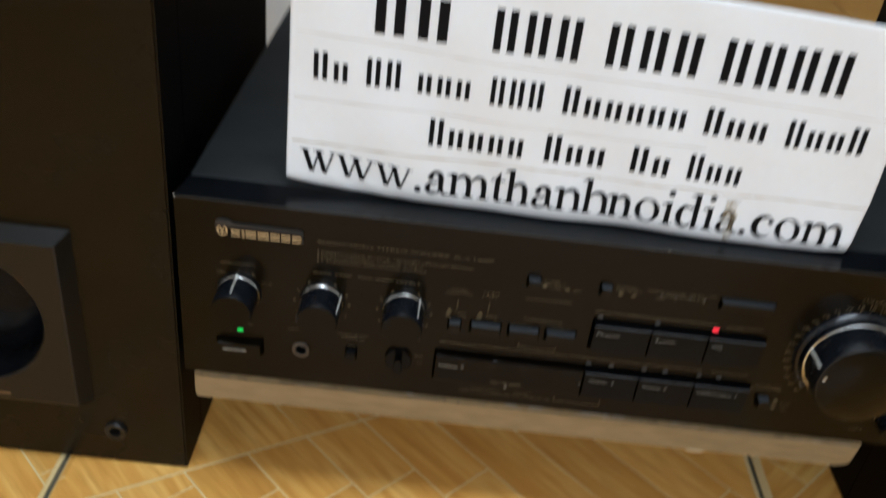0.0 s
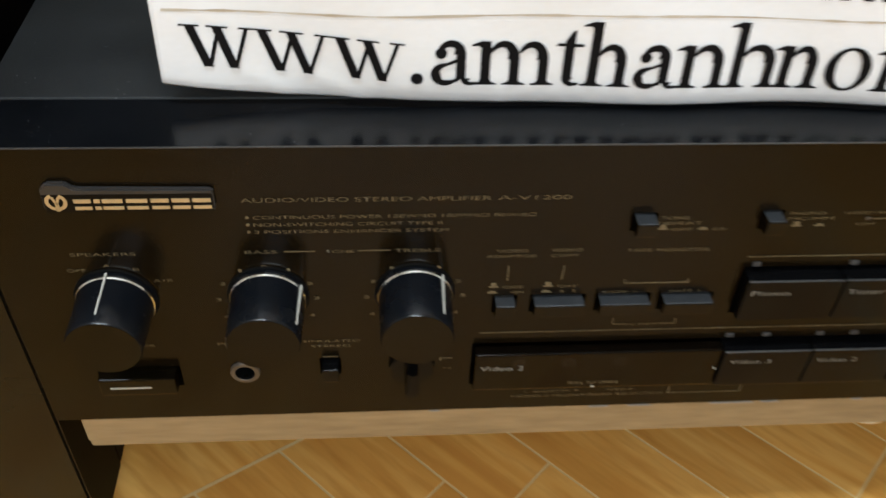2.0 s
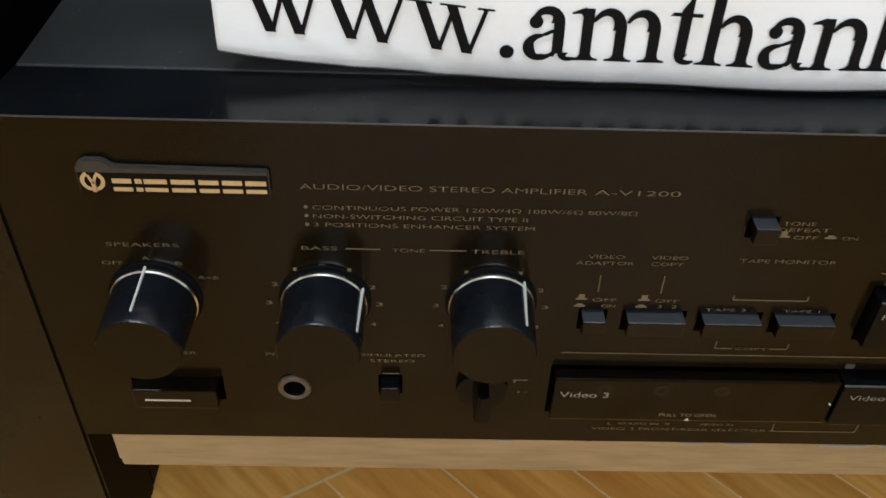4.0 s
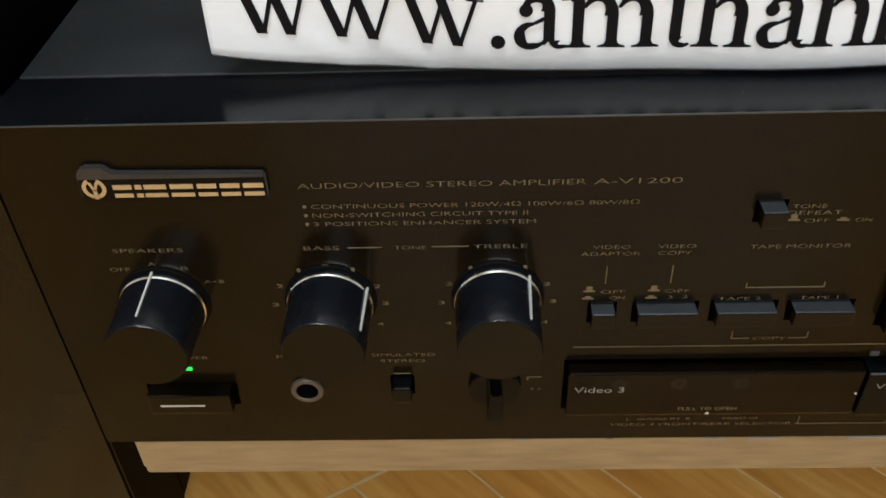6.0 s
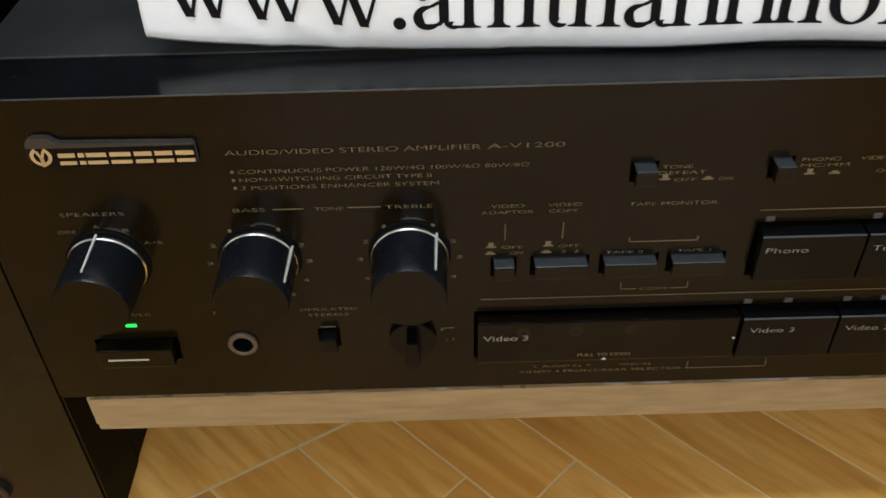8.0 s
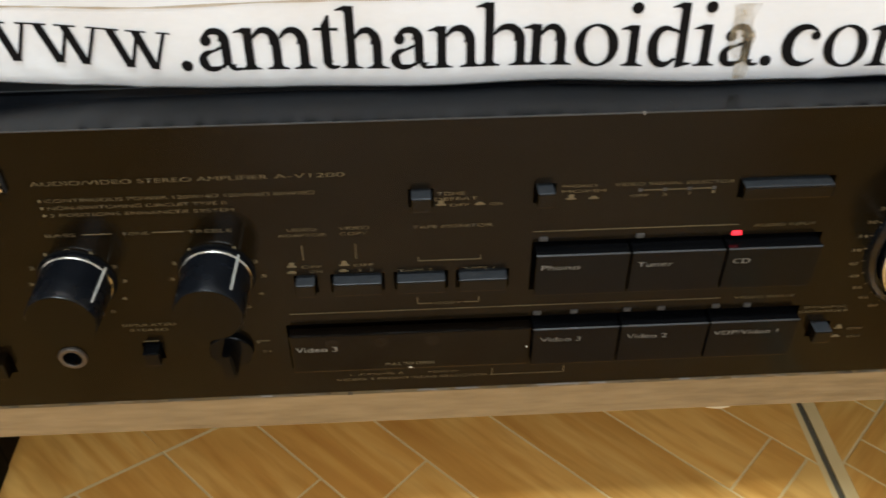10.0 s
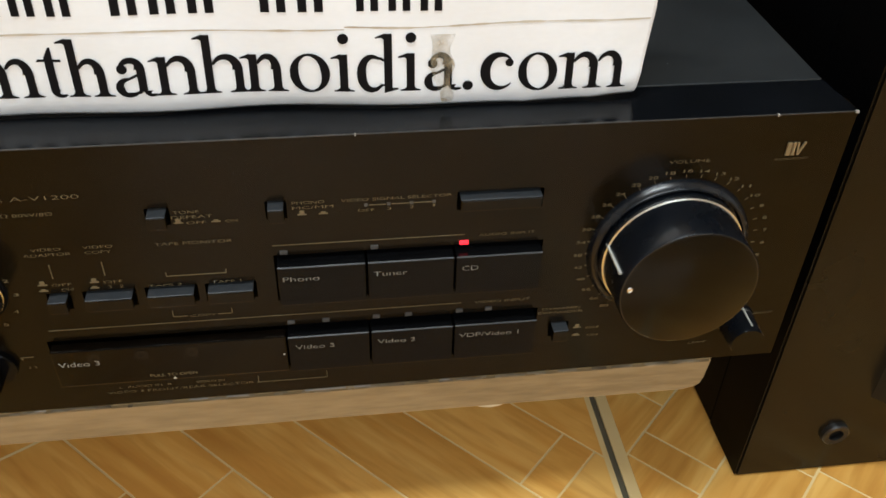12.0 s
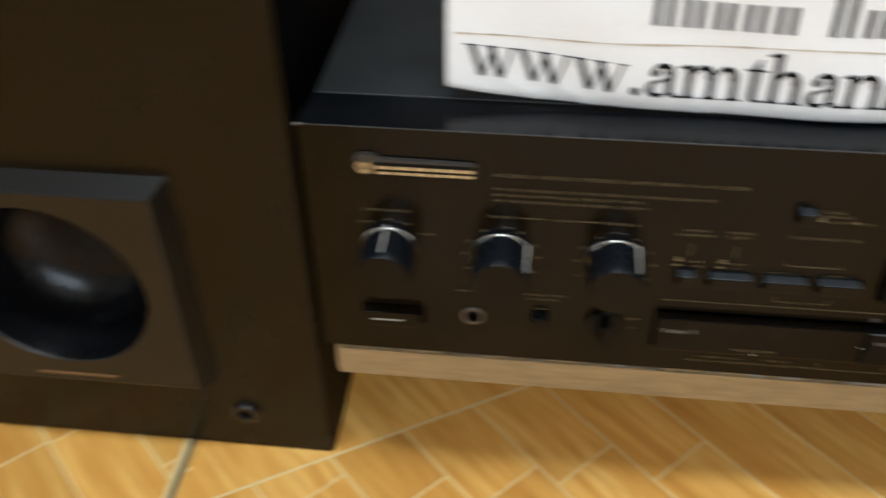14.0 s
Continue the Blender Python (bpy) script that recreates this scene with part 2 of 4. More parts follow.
def text_mesh(text, bold=0.0):
    cu = bpy.data.curves.new("lettering", "FONT")
    cu.body, cu.size, cu.offset, cu.resolution_u = text, 1.0, bold, 4
    ob = bpy.data.objects.new("lettering", cu)
    scene.collection.objects.link(ob)
    dg = bpy.context.evaluated_depsgraph_get()
    me = bpy.data.meshes.new_from_object(ob.evaluated_get(dg))
    bpy.data.objects.remove(ob)
    bpy.data.curves.remove(cu)
    return me


def lettering(name, text, x0, x1, z, h, y, mat, parent, bold=0.0):
    """Words printed on an upright face, from x0 to x1, with base line z and capitals h high."""
    me = text_mesh(text, bold)
    xs = [v.co.x for v in me.vertices]
    lo, hi = min(xs), max(xs)
    for v in me.vertices:
        px = x0 + (v.co.x - lo) / (hi - lo) * (x1 - x0)
        pz = z + v.co.y / 0.70 * h
        v.co = (px, y, pz)
    me.materials.clear()
    me.materials.append(mat)
    ob = new(name, me)
    if parent:
        ob.parent = parent
    return ob


def thing(name, label, category, group="", kind=""):
    return tagged(new(name), label, category, group, kind)


# ---- room ----
def structure(name, bm, mat, label):
    return tagged(part(name, bm, mat), label, "setting", kind="structure")


# the unseen back wall is dark so that the cap and cover reflect little
structure("wall_north", box(-2.5, 2.5, 2.4, 2.55, 0, 2.7), M_DARKWALL, "plain unseen wall, dark brown to keep reflections on the amplifier dark")
structure("wall_west", box(-2.65, -2.5, -2.65, 2.55, 0, 2.7), M_WALL, "plain off-white painted wall of the room")
structure("wall_east", box(2.5, 2.65, -2.65, 2.55, 0, 2.7), M_WALL, "plain off-white painted wall of the room")
ws = box(-2.5, -0.75, -2.65, -2.5, 0, 2.7)
box(1.25, 2.5, -2.65, -2.5, 0, 2.7, bm=ws)
box(-0.75, 1.25, -2.65, -2.5, 0, 0.75, bm=ws)
box(-0.75, 1.25, -2.65, -2.5, 2.35, 2.7, bm=ws)
structure("wall_south", ws, M_WALL, "off-white painted wall with a window opening")
structure("ceiling", box(-2.65, 2.65, -2.65, 2.55, 2.7, 2.8), M_CEIL, "plain white painted ceiling of the room")
# unseen housing added around the overhead lamp
cl = thing("added_ceiling_light", "unseen white ceiling batten added to light the room from overhead", "lamp")
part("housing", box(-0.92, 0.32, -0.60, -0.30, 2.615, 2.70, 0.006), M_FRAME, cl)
win = tagged(new("window_1"), "white framed window with two clear panes", "window", kind="structure")
wf = box(-0.75, 1.25, -2.60, -2.54, 0.75, 0.80, 0.004)
box(-0.75, 1.25, -2.60, -2.54, 2.30, 2.35, 0.004, bm=wf)
for fx in (-0.75, 0.225, 1.20):
    box(fx, fx + 0.05, -2.60, -2.54, 0.80, 2.30, 0.004, bm=wf)
part("window_frame", wf, M_FRAME, win)
for fx in (-0.70, 0.275):
    pane = part("pane", box(fx, fx + 0.925, -2.575, -2.569, 0.80, 2.30), M_GLASS, win)
    pane.visible_shadow = False

# ---- amplifier ----
amp = thing("stereo_amplifier", "black stereo amplifier with knobs and keys on a wooden board", "amplifier")
amp.location = (0, 0, 0)
mm = 0.001
# openings in the face: x0, x1, z0, z1 in millimetres
HOLES = [(-191, -164.5, 112.5, 122.5), (-147.2, -140.8, 115.8, 122.2), (-119.6, -112.6, 116.5, 124.6), (-65, -57.2, 144.8, 152.4), (-53.2, -35.6, 144.8, 152.4),
         (-32.6, -14.8, 144.8, 152.4), (-12.4, 5.2, 144.8, 152.4), (-27, -19.2, 178.5, 185.4), (11.2, 18.2, 178.5, 185.8), (74.8, 104.6, 178.0, 185.4),
         (12, 106.4, 142.4, 163.0), (-70, 107.4, 109.2, 130.2), (112.6, 120.4, 114.5, 122.0)]


def face_panel():
    xs = sorted({-210, 210, *(v for h in HOLES for v in h[:2])})
    zs = sorted({94.5, 209.5, *(v for h in HOLES for v in h[2:])})
    bm = bmesh.new()
    cache = {}

    def vert(x, y, z):
        k = (x, y, z)
        if k not in cache:
            cache[k] = bm.verts.new((x * mm, y * mm, z * mm))
        return cache[k]

    def hole(x, z):
        return any(h[0] < x < h[1] and h[2] < z < h[3] for h in HOLES)

    nx, nz, deep = len(xs) - 1, len(zs) - 1, 9.0
    solid = [[not hole((xs[i] + xs[i + 1]) / 2, (zs[j] + zs[j + 1]) / 2) for j in range(nz)] for i in range(nx)]

    def is_solid(i, j):
        return 0 <= i < nx and 0 <= j < nz and solid[i][j]

    for i in range(nx):
        for j in range(nz):
            x0, x1, z0, z1 = xs[i], xs[i + 1], zs[j], zs[j + 1]
            if solid[i][j]:
                bm.faces.new([vert(x0, 0, z0), vert(x1, 0, z0), vert(x1, 0, z1), vert(x0, 0, z1)])
                for di, dj, a, b in ((-1, 0, (x0, z1), (x0, z0)), (1, 0, (x1, z0), (x1, z1)), (0, -1, (x0, z0), (x1, z0)), (0, 1, (x1, z1), (x0, z1))):
                    if not is_solid(i + di, j + dj):
                        bm.faces.new([vert(b[0], 0, b[1]), vert(a[0], 0, a[1]), vert(a[0], deep, a[1]), vert(b[0], deep, b[1])])
    bmesh.ops.recalc_face_normals(bm, faces=bm.faces[:])
    outer = [e for e in bm.edges if all(abs(v.co.y) < 1e-6 for v in e.verts) and
             (all(abs(abs(v.co.x) - 0.21) < 1e-6 for v in e.verts) or all(abs(v.co.z - 0.0945) < 1e-6 for v in e.verts))]
    bmesh.ops.bevel(bm, geom=outer, offset=0.0007, segments=2, affect="EDGES")
    return bm


front = part("front_panel", face_panel(), M_PANEL, amp)
part("recess_back", box(-0.209, 0.209, 0.009, 0.0105, 0.0950, 0.2075), M_HOLE, front)

# glossy cap behind the top edge of the face, tapering towards the lid
cap = bmesh.new()
cap_pts = [(-0.210, 0.0), (0.210, 0.0), (0.210, 0.0015), (0.2080, 0.0225), (-0.2080, 0.0225), (-0.210, 0.0015)]
lo_ring = [cap.verts.new((x, y + (0.0006 if y == 0.0 else 0), 0.2075)) for x, y in cap_pts]
hi_ring = [cap.verts.new((x, y, 0.2097)) for x, y in cap_pts]
cap.faces.new(hi_ring)
cap.faces.new(lo_ring[::-1])
for k in range(6):
    cap.faces.new((lo_ring[k], lo_ring[(k + 1) % 6], hi_ring[(k + 1) % 6], hi_ring[k]))
bmesh.ops.recalc_face_normals(cap, faces=cap.faces[:])
bmesh.ops.bevel(cap, geom=[e for e in cap.edges if all(v.co.z > 0.209 for v in e.verts)], offset=0.0004, segments=2, affect="EDGES")
part("top_cap", cap, M_CAP, amp, "polished black plastic strip along the top edge")
for cx0, cx1 in ((0.2087, 0.2099), (0.1812, 0.1818), (-0.2099, -0.2090), (0.0414, 0.0418)):
    part("worn_chip", box(cx0, cx1, -0.00025, 0.0006, 0.2090, 0.20985), M_CHIP, front)
for cx0, cx1 in ((-0.026, -0.019), (-0.012, -0.0035), (0.018, 0.034), (0.037, 0.0435), (0.071, 0.075), (-0.083, -0.079)):
    part("worn_chip", box(cx0, cx1, -0.00012, 0.0008, 0.0943, 0.09462), M_CHIP, front)
# a thin grey strip paints the highlight along the top edge
edge_line = box(-0.2095, 0.2095, -0.00012, 0.0003, 0.20945, 0.20975)
part("edge_highlight_trim", edge_line, material("grey_edge_highlight", (0.06, 0.06, 0.06), 0.35, stain=0.8, stain_scale=25, stain_colour=(0.02, 0.02, 0.02)), front)

# steel cover with folded sides and vent slots out of sight
cover = box(-0.2075, 0.2075, 0.0227, 0.335, 0.0985, 0.2099, 0.0005)
part("steel_cover", cover, M_LID, amp, "dusty black painted steel cover")
for fx in (-0.16, 0.16):
    for fy in (0.055, 0.29):
        foot = lathe([(0, 0), (0, 0.016), (0.004, 0.018), (0.0157, 0.018), (0.0157, 0)], 0, 0, 24)
        bmesh.ops.rotate(foot, verts=foot.verts[:], cent=(0, 0, 0), matrix=Matrix.Rotation(radians(90), 3, "X"))
        bmesh.ops.translate(foot, verts=foot.verts[:], vec=(fx, fy, 0.0831))
        part("foot", foot, M_KNOB, amp)


def knob(cx, cz, r, length, pointer, name="knob", flange=1.17):
    cx, cz, r, length = cx * mm, cz * mm, r * mm, length * mm
    body = smooth(part(name, lathe([(-0.0002, 0), (-0.0002, r * 1.02), (-0.0016, r * 1.02), (-0.0016, r), (-length * 0.5, r * 0.975), (-length + 0.0007, r * 0.955), (-length, r * 0.925), (-length, 0)], cx, cz, 64), M_KNOB, amp))
    smooth(part("flange", lathe([(0, 0), (-0.0008, r * flange * 0.93), (-0.0002, r * flange * 0.94), (0.0, r * flange * 0.94)], cx, cz, 48), M_HOLE, body))
    part("silver_ring", lathe([(-0.0018, r * 1.0), (-0.0018, r * 1.024), (-0.0025, r * 1.024), (-0.0029, r * 0.998)], cx, cz, 64), M_SILVER, body, "thin bright aluminium ring")
    smooth(part("face_disc", lathe([(-length + 0.0002, r * 0.925), (-length - 0.0002, r * 0.915), (-length - 0.0002, 0)], cx, cz, 64), M_KNOBFACE, body))
    ca, sa = math.cos(radians(pointer)), math.sin(radians(pointer))
    line = bmesh.new()
    w = 0.00027
    pts = []
    for y, rr in ((-0.0010, r * 1.030 + 0.00025), (-length * 0.84, r * 0.962 + 0.00025)):
        for s in (-w, w):
            pts.append(line.verts.new((cx + ca * rr - sa * s, y, cz + sa * rr + ca * s)))
            pts.append(line.verts.new((cx + ca * (rr - 0.0006) - sa * s, y, cz + sa * (rr - 0.0006) + ca * s)))
    a, a2, b, b2, c, c2, d, d2 = pts
    for q in ((a, b, d, c), (a, c, c2, a2), (b, b2, d2, d), (a, a2, b2, b), (c, d, d2, c2)):
        line.faces.new(q)
    bmesh.ops.recalc_face_normals(line, faces=line.faces[:])
    part("pointer_line", line, M_KEYPRINT, body, "white engraved pointer line")
    return body


knob(-177.8, 154.2, 11.2, 19.6, 93, "selector_knob")
knob(-133.2, 154.3, 11.2, 19.6, 27, "tone_knob")
knob(-89, 154.7, 11.2, 19.6, 45, "tone_knob")
knob(188, 117, 7.0, 14.0, 80, "balance_knob")

# volume knob with its dished collar
vx, vz = 0.1531, 0.1558
vol = smooth(part("volume_knob", lathe([(-0.001, 0), (-0.001, 0.0262), (-0.0045, 0.0262), (-0.0045, 0.0254), (-0.012, 0.0250), (-0.0228, 0.0248), (-0.0237, 0.0244), (-0.0239, 0.0240), (-0.0236, 0)], vx, vz, 96), M_KNOB, amp))
smooth(part("collar", lathe([(0.0, 0.0300), (-0.0012, 0.0298), (-0.0030, 0.0288), (-0.0036, 0.0280), (-0.0034, 0.0272), (-0.0008, 0.0266), (-0.0008, 0.024)], vx, vz, 96), M_KNOB, vol, "dished black collar"))
part("silver_ring", lathe([(-0.0050, 0.0252), (-0.0048, 0.0259), (-0.0059, 0.0259), (-0.0062, 0.0252)], vx, vz, 96), M_SILVER, vol, "thin bright aluminium ring")
smooth(part("face_disc", lathe([(-0.0238, 0.0241), (-0.0240, 0.0238), (-0.0240, 0)], vx, vz, 96), M_KNOBFACE, vol))
va = radians(165)
part("pointer_line", prism([(vx + 0.0257 * math.cos(va) - 0.0002, vz + 0.0257 * math.sin(va) - 0.0004), (vx + 0.0247 * math.cos(va), vz + 0.0247 * math.sin(va) - 0.0004), (vx + 0.0247 * math.cos(va), vz + 0.0247 * math.sin(va) + 0.0004), (vx + 0.0257 * math.cos(va) - 0.0002, vz + 0.0257 * math.sin(va) + 0.0004)], -0.0030, -0.0205), M_KEYPRINT, vol, "white engraved pointer line")
smooth(part("dimple", lathe([(-0.0240, 0.0011), (-0.0243, 0.0010), (-0.0244, 0.0008), (-0.0241, 0.0006), (-0.0241, 0)], vx - 0.0215, vz + 0.0020, 20), M_SILVER, vol, "small bright dished dimple"))


def push_button(name, x0, x1, z0, z1, out, mat=M_BUTTON, bevel=0.0005):
    ob = part(name, box(x0 * mm, x1 * mm, -out * mm, 0.0085, z0 * mm, z1 * mm, bevel), mat, amp)
    if mat is M_BUTTON:  # light from above is put into the upper face's colour
        ob.data.materials.append(M_TOPLIT)
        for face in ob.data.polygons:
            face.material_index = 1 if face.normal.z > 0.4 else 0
    return ob


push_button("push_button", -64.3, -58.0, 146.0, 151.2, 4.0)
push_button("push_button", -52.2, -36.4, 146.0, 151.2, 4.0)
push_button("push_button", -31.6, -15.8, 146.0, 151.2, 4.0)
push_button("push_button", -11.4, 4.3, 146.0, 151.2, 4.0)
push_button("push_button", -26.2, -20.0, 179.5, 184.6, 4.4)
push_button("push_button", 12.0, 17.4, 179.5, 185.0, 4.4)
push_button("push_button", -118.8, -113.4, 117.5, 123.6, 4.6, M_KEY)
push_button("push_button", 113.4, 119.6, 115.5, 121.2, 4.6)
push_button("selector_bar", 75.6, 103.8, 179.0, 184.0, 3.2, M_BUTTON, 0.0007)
power = push_button("power_button", -190.0, -165.8, 113.6, 121.4, 4.6, M_KNOBFACE)
part("white_line", stroke(-0.1865, 0.1174, -0.1735, 0.1174, 0.0006, -0.0046), M_KEYPRINT, power)

INPUT_KEYS = [(13.0, 43.2, 143.6, 160.9, "Phono", 14.8, 27.2, 152.6), (43.9, 74.1, 143.6, 160.9, "Tuner", 45.8, 57.6, 152.6), (74.8, 105.6, 143.6, 160.9, "CD", 77.0, 82.6, 152.6),
        (14.0, 43.6, 110.4, 128.0, "Video 3", 16.6, 30.6, 119.8), (44.3, 74.6, 110.4, 128.0, "Video 2", 46.6, 60.6, 119.8), (75.3, 106.4, 110.4, 128.0, "VDP/Video 1", 77.0, 99.6, 119.8)]


def highlight_upper_edge(ob):
    """Paints the highlight of the rounded upper front edge as a paler colour."""
    ob.data.materials.append(M_EDGE_LIGHT)
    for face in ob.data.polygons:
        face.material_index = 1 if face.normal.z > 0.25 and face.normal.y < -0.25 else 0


for x0, x1, z0, z1, word, t0, t1, tz in INPUT_KEYS:
    key = part("input_key", box(x0 * mm, x1 * mm, -0.0046, 0.0085, z0 * mm, z1 * mm, 0.0004), M_KEY, amp)
    highlight_upper_edge(key)
    lettering("printed_word", word, t0 * mm, t1 * mm, (tz + 2.2) * mm, 0.0021, -0.00472, M_KEYTEXT, key, bold=-0.010)
door = part("flap_door", box(-0.0690, 0.0134, -0.0040, 0.0005, 0.1104, 0.1284, 0.0006), M_SMOKE, amp, "smoked glossy plastic flap door")
lettering("printed_word", "Video 3", -0.0672, -0.0530, 0.1208, 0.0023, -0.00412, M_KEYTEXT, door)
M_DIM = material("dim_ring_on_door", (0.009, 0.006, 0.004), 0.2, spec=0.2)
# thin rings on the door's front, placed to look like sockets behind it
for sx in (-0.0545, -0.0380, -0.0205):
    part("socket_shape", lathe([(-0.0040, 0.0024), (-0.00408, 0.0024), (-0.00408, 0.0008), (-0.0040, 0.0008)], sx, 0.1242, 24), M_DIM, door)
lettering("printed_word", "PULL TO OPEN", -0.0368, -0.0200, 0.1128, 0.0014, -0.00412, M_PRINT, door)
tri = bmesh.new()
tri.faces.new([tri.verts.new(p) for p in ((-0.0290, -0.0042, 0.1111), (-0.0274, -0.0042, 0.1111), (-0.0282, -0.0042, 0.1122))])
part("arrow_mark", tri, M_KEYPRINT, door)
part("pivot_dot", lathe([(-0.0040, 0.0003), (-0.0044, 0.0003), (-0.0044, 0)], 0.0122, 0.1195, 10), M_KEYPRINT, door)


def lamp_lens(x, z, mat, w=2.6, h=1.8, out=0.4):
    part("indicator_lens", box((x - w / 2) * mm, (x + w / 2) * mm, -out * mm, 0.0088, (z - h / 2) * mm, (z + h / 2) * mm, 0.0002), mat, amp,
         {"red_light": "lit red indicator", "green_light": "lit green indicator"}.get(mat.name, ""))


for x in (15.6, 46.6):
    lamp_lens(x, 164.2, M_LENS)
lamp_lens(77.9, 163.9, M_RED, 3.2, 1.7, 0.5)
for x in (15.6, 28.2, 46.6, 58.4, 77.4, 88.4):
    lamp_lens(x, 131.6, M_LENS)
part("indicator_lens", box(-0.1793, -0.1760, -0.0004, 0.003, 0.1278, 0.1289), M_GREEN, amp, "lit green indicator")
for x in (44.2, 51.8, 59.4, 67.0):
    part("indicator_lens", box((x - 0.55) * mm, (x + 0.55) * mm, -0.0003, 0.002, 0.1817, 0.1828), M_LENS, amp)

# headphone socket
sock = smooth(part("headphone_socket", lathe([(0.0, 0.0048), (-0.0008, 0.0048), (-0.0012, 0.0045), (-0.0012, 0.0034), (-0.0010, 0.0032)], -0.1440, 0.1190, 40), material("worn_metal_collar", (0.11, 0.092, 0.075), 0.4, metal=0.6), amp, "worn metal headphone socket"))
part("socket_hole", lathe([(-0.0010, 0.0033), (0.0075, 0.0030), (0.0075, 0)], -0.1440, 0.1190, 24), M_HOLE, sock)

# small three-way lever under the treble knob
lever = smooth(part("lever_switch", lathe([(0, 0), (0, 0.0076), (-0.0022, 0.0074), (-0.0026, 0.0070), (-0.0026, 0)], -0.0895, 0.1205, 40), M_KEY, amp))
part("fin", prism([(-0.0919, 0.1150), (-0.0871, 0.1150), (-0.0880, 0.1266), (-0.0910, 0.1266)], -0.0024, -0.0098, 0.0006), M_KEY, lever)

# raised badge with plain gold shapes
badge = part("maker_badge", prism([(-0.1885, 0.1893), (-0.1445, 0.1893), (-0.1440, 0.1898), (-0.1440, 0.1970), (-0.1800, 0.1976), (-0.1820, 0.1994), (-0.1870, 0.1994), (-0.1890, 0.1972), (-0.1890, 0.1898)], 0.0, -0.0018, 0.0005), M_BADGE, amp, "raised badge with plain gold shapes")
part("badge_face", box(-0.1886, -0.1443, -0.00186, -0.0017, 0.1897, 0.1958), M_KEY, badge)
gold = bmesh.new()
for k, (a0, a1) in enumerate(((115, 262), (-82, 65))):
    pts = [(math.cos(radians(a0 + (a1 - a0) * j / 14)), math.sin(radians(a0 + (a1 - a0) * j / 14))) for j in range(15)]
    ring = [(-0.1853 + 0.0029 * c, 0.1934 + 0.0029 * s) for c, s in pts] + [(-0.1853 + 0.0019 * c, 0.1934 + 0.0019 * s) for c, s in reversed(pts)]
    gold.faces.new([gold.verts.new((x, -0.0020, z)) for x, z in ring])
stroke(-0.1853, 0.1902, -0.1853, 0.1928, 0.0010, -0.00185, bm=gold)
stroke(-0.1853, 0.1926, -0.1862, 0.1950, 0.0007, -0.00185, bm=gold)
stroke(-0.1853, 0.1926, -0.1844, 0.1950, 0.0007, -0.00185, bm=gold)
part("emblem", gold, M_GOLD, badge, "gold ring emblem")
gx = -0.1808
for w in (5.0, 1.8, 6.0, 6.2, 5.2, 5.2, 5.4):
    blk = bmesh.new()
    for zz, weight in ((0.19115, 0.0011), (0.19355, 0.0013)):
        stroke(gx, zz, gx + w * 0.9 * mm, zz, weight, -0.00185, bm=blk)
    part("gold_block", blk, M_GOLD, badge)
    gx += (w + 0.30) * mm
M_DULLGOLD = material("dull_gold_emblem", (0.26, 0.20, 0.11), 0.4, metal=0.4, stain=0.3, stain_scale=300)
av = part("corner_badge", box(0.1878, 0.1894, -0.0006, 0.0004, 0.1936, 0.1986), M_DULLGOLD, amp, "small gold corner emblem")
part("gold_block", box(0.1898, 0.1909, -0.0006, 0.0004, 0.1936, 0.1986), M_DULLGOLD, av)
part("gold_block", prism([(0.1912, 0.1986), (0.1919, 0.1936), (0.1926, 0.1936), (0.1945, 0.1986), (0.1937, 0.1986), (0.1923, 0.1949), (0.1920, 0.1986)], 0.0004, -0.0006), M_DULLGOLD, av)

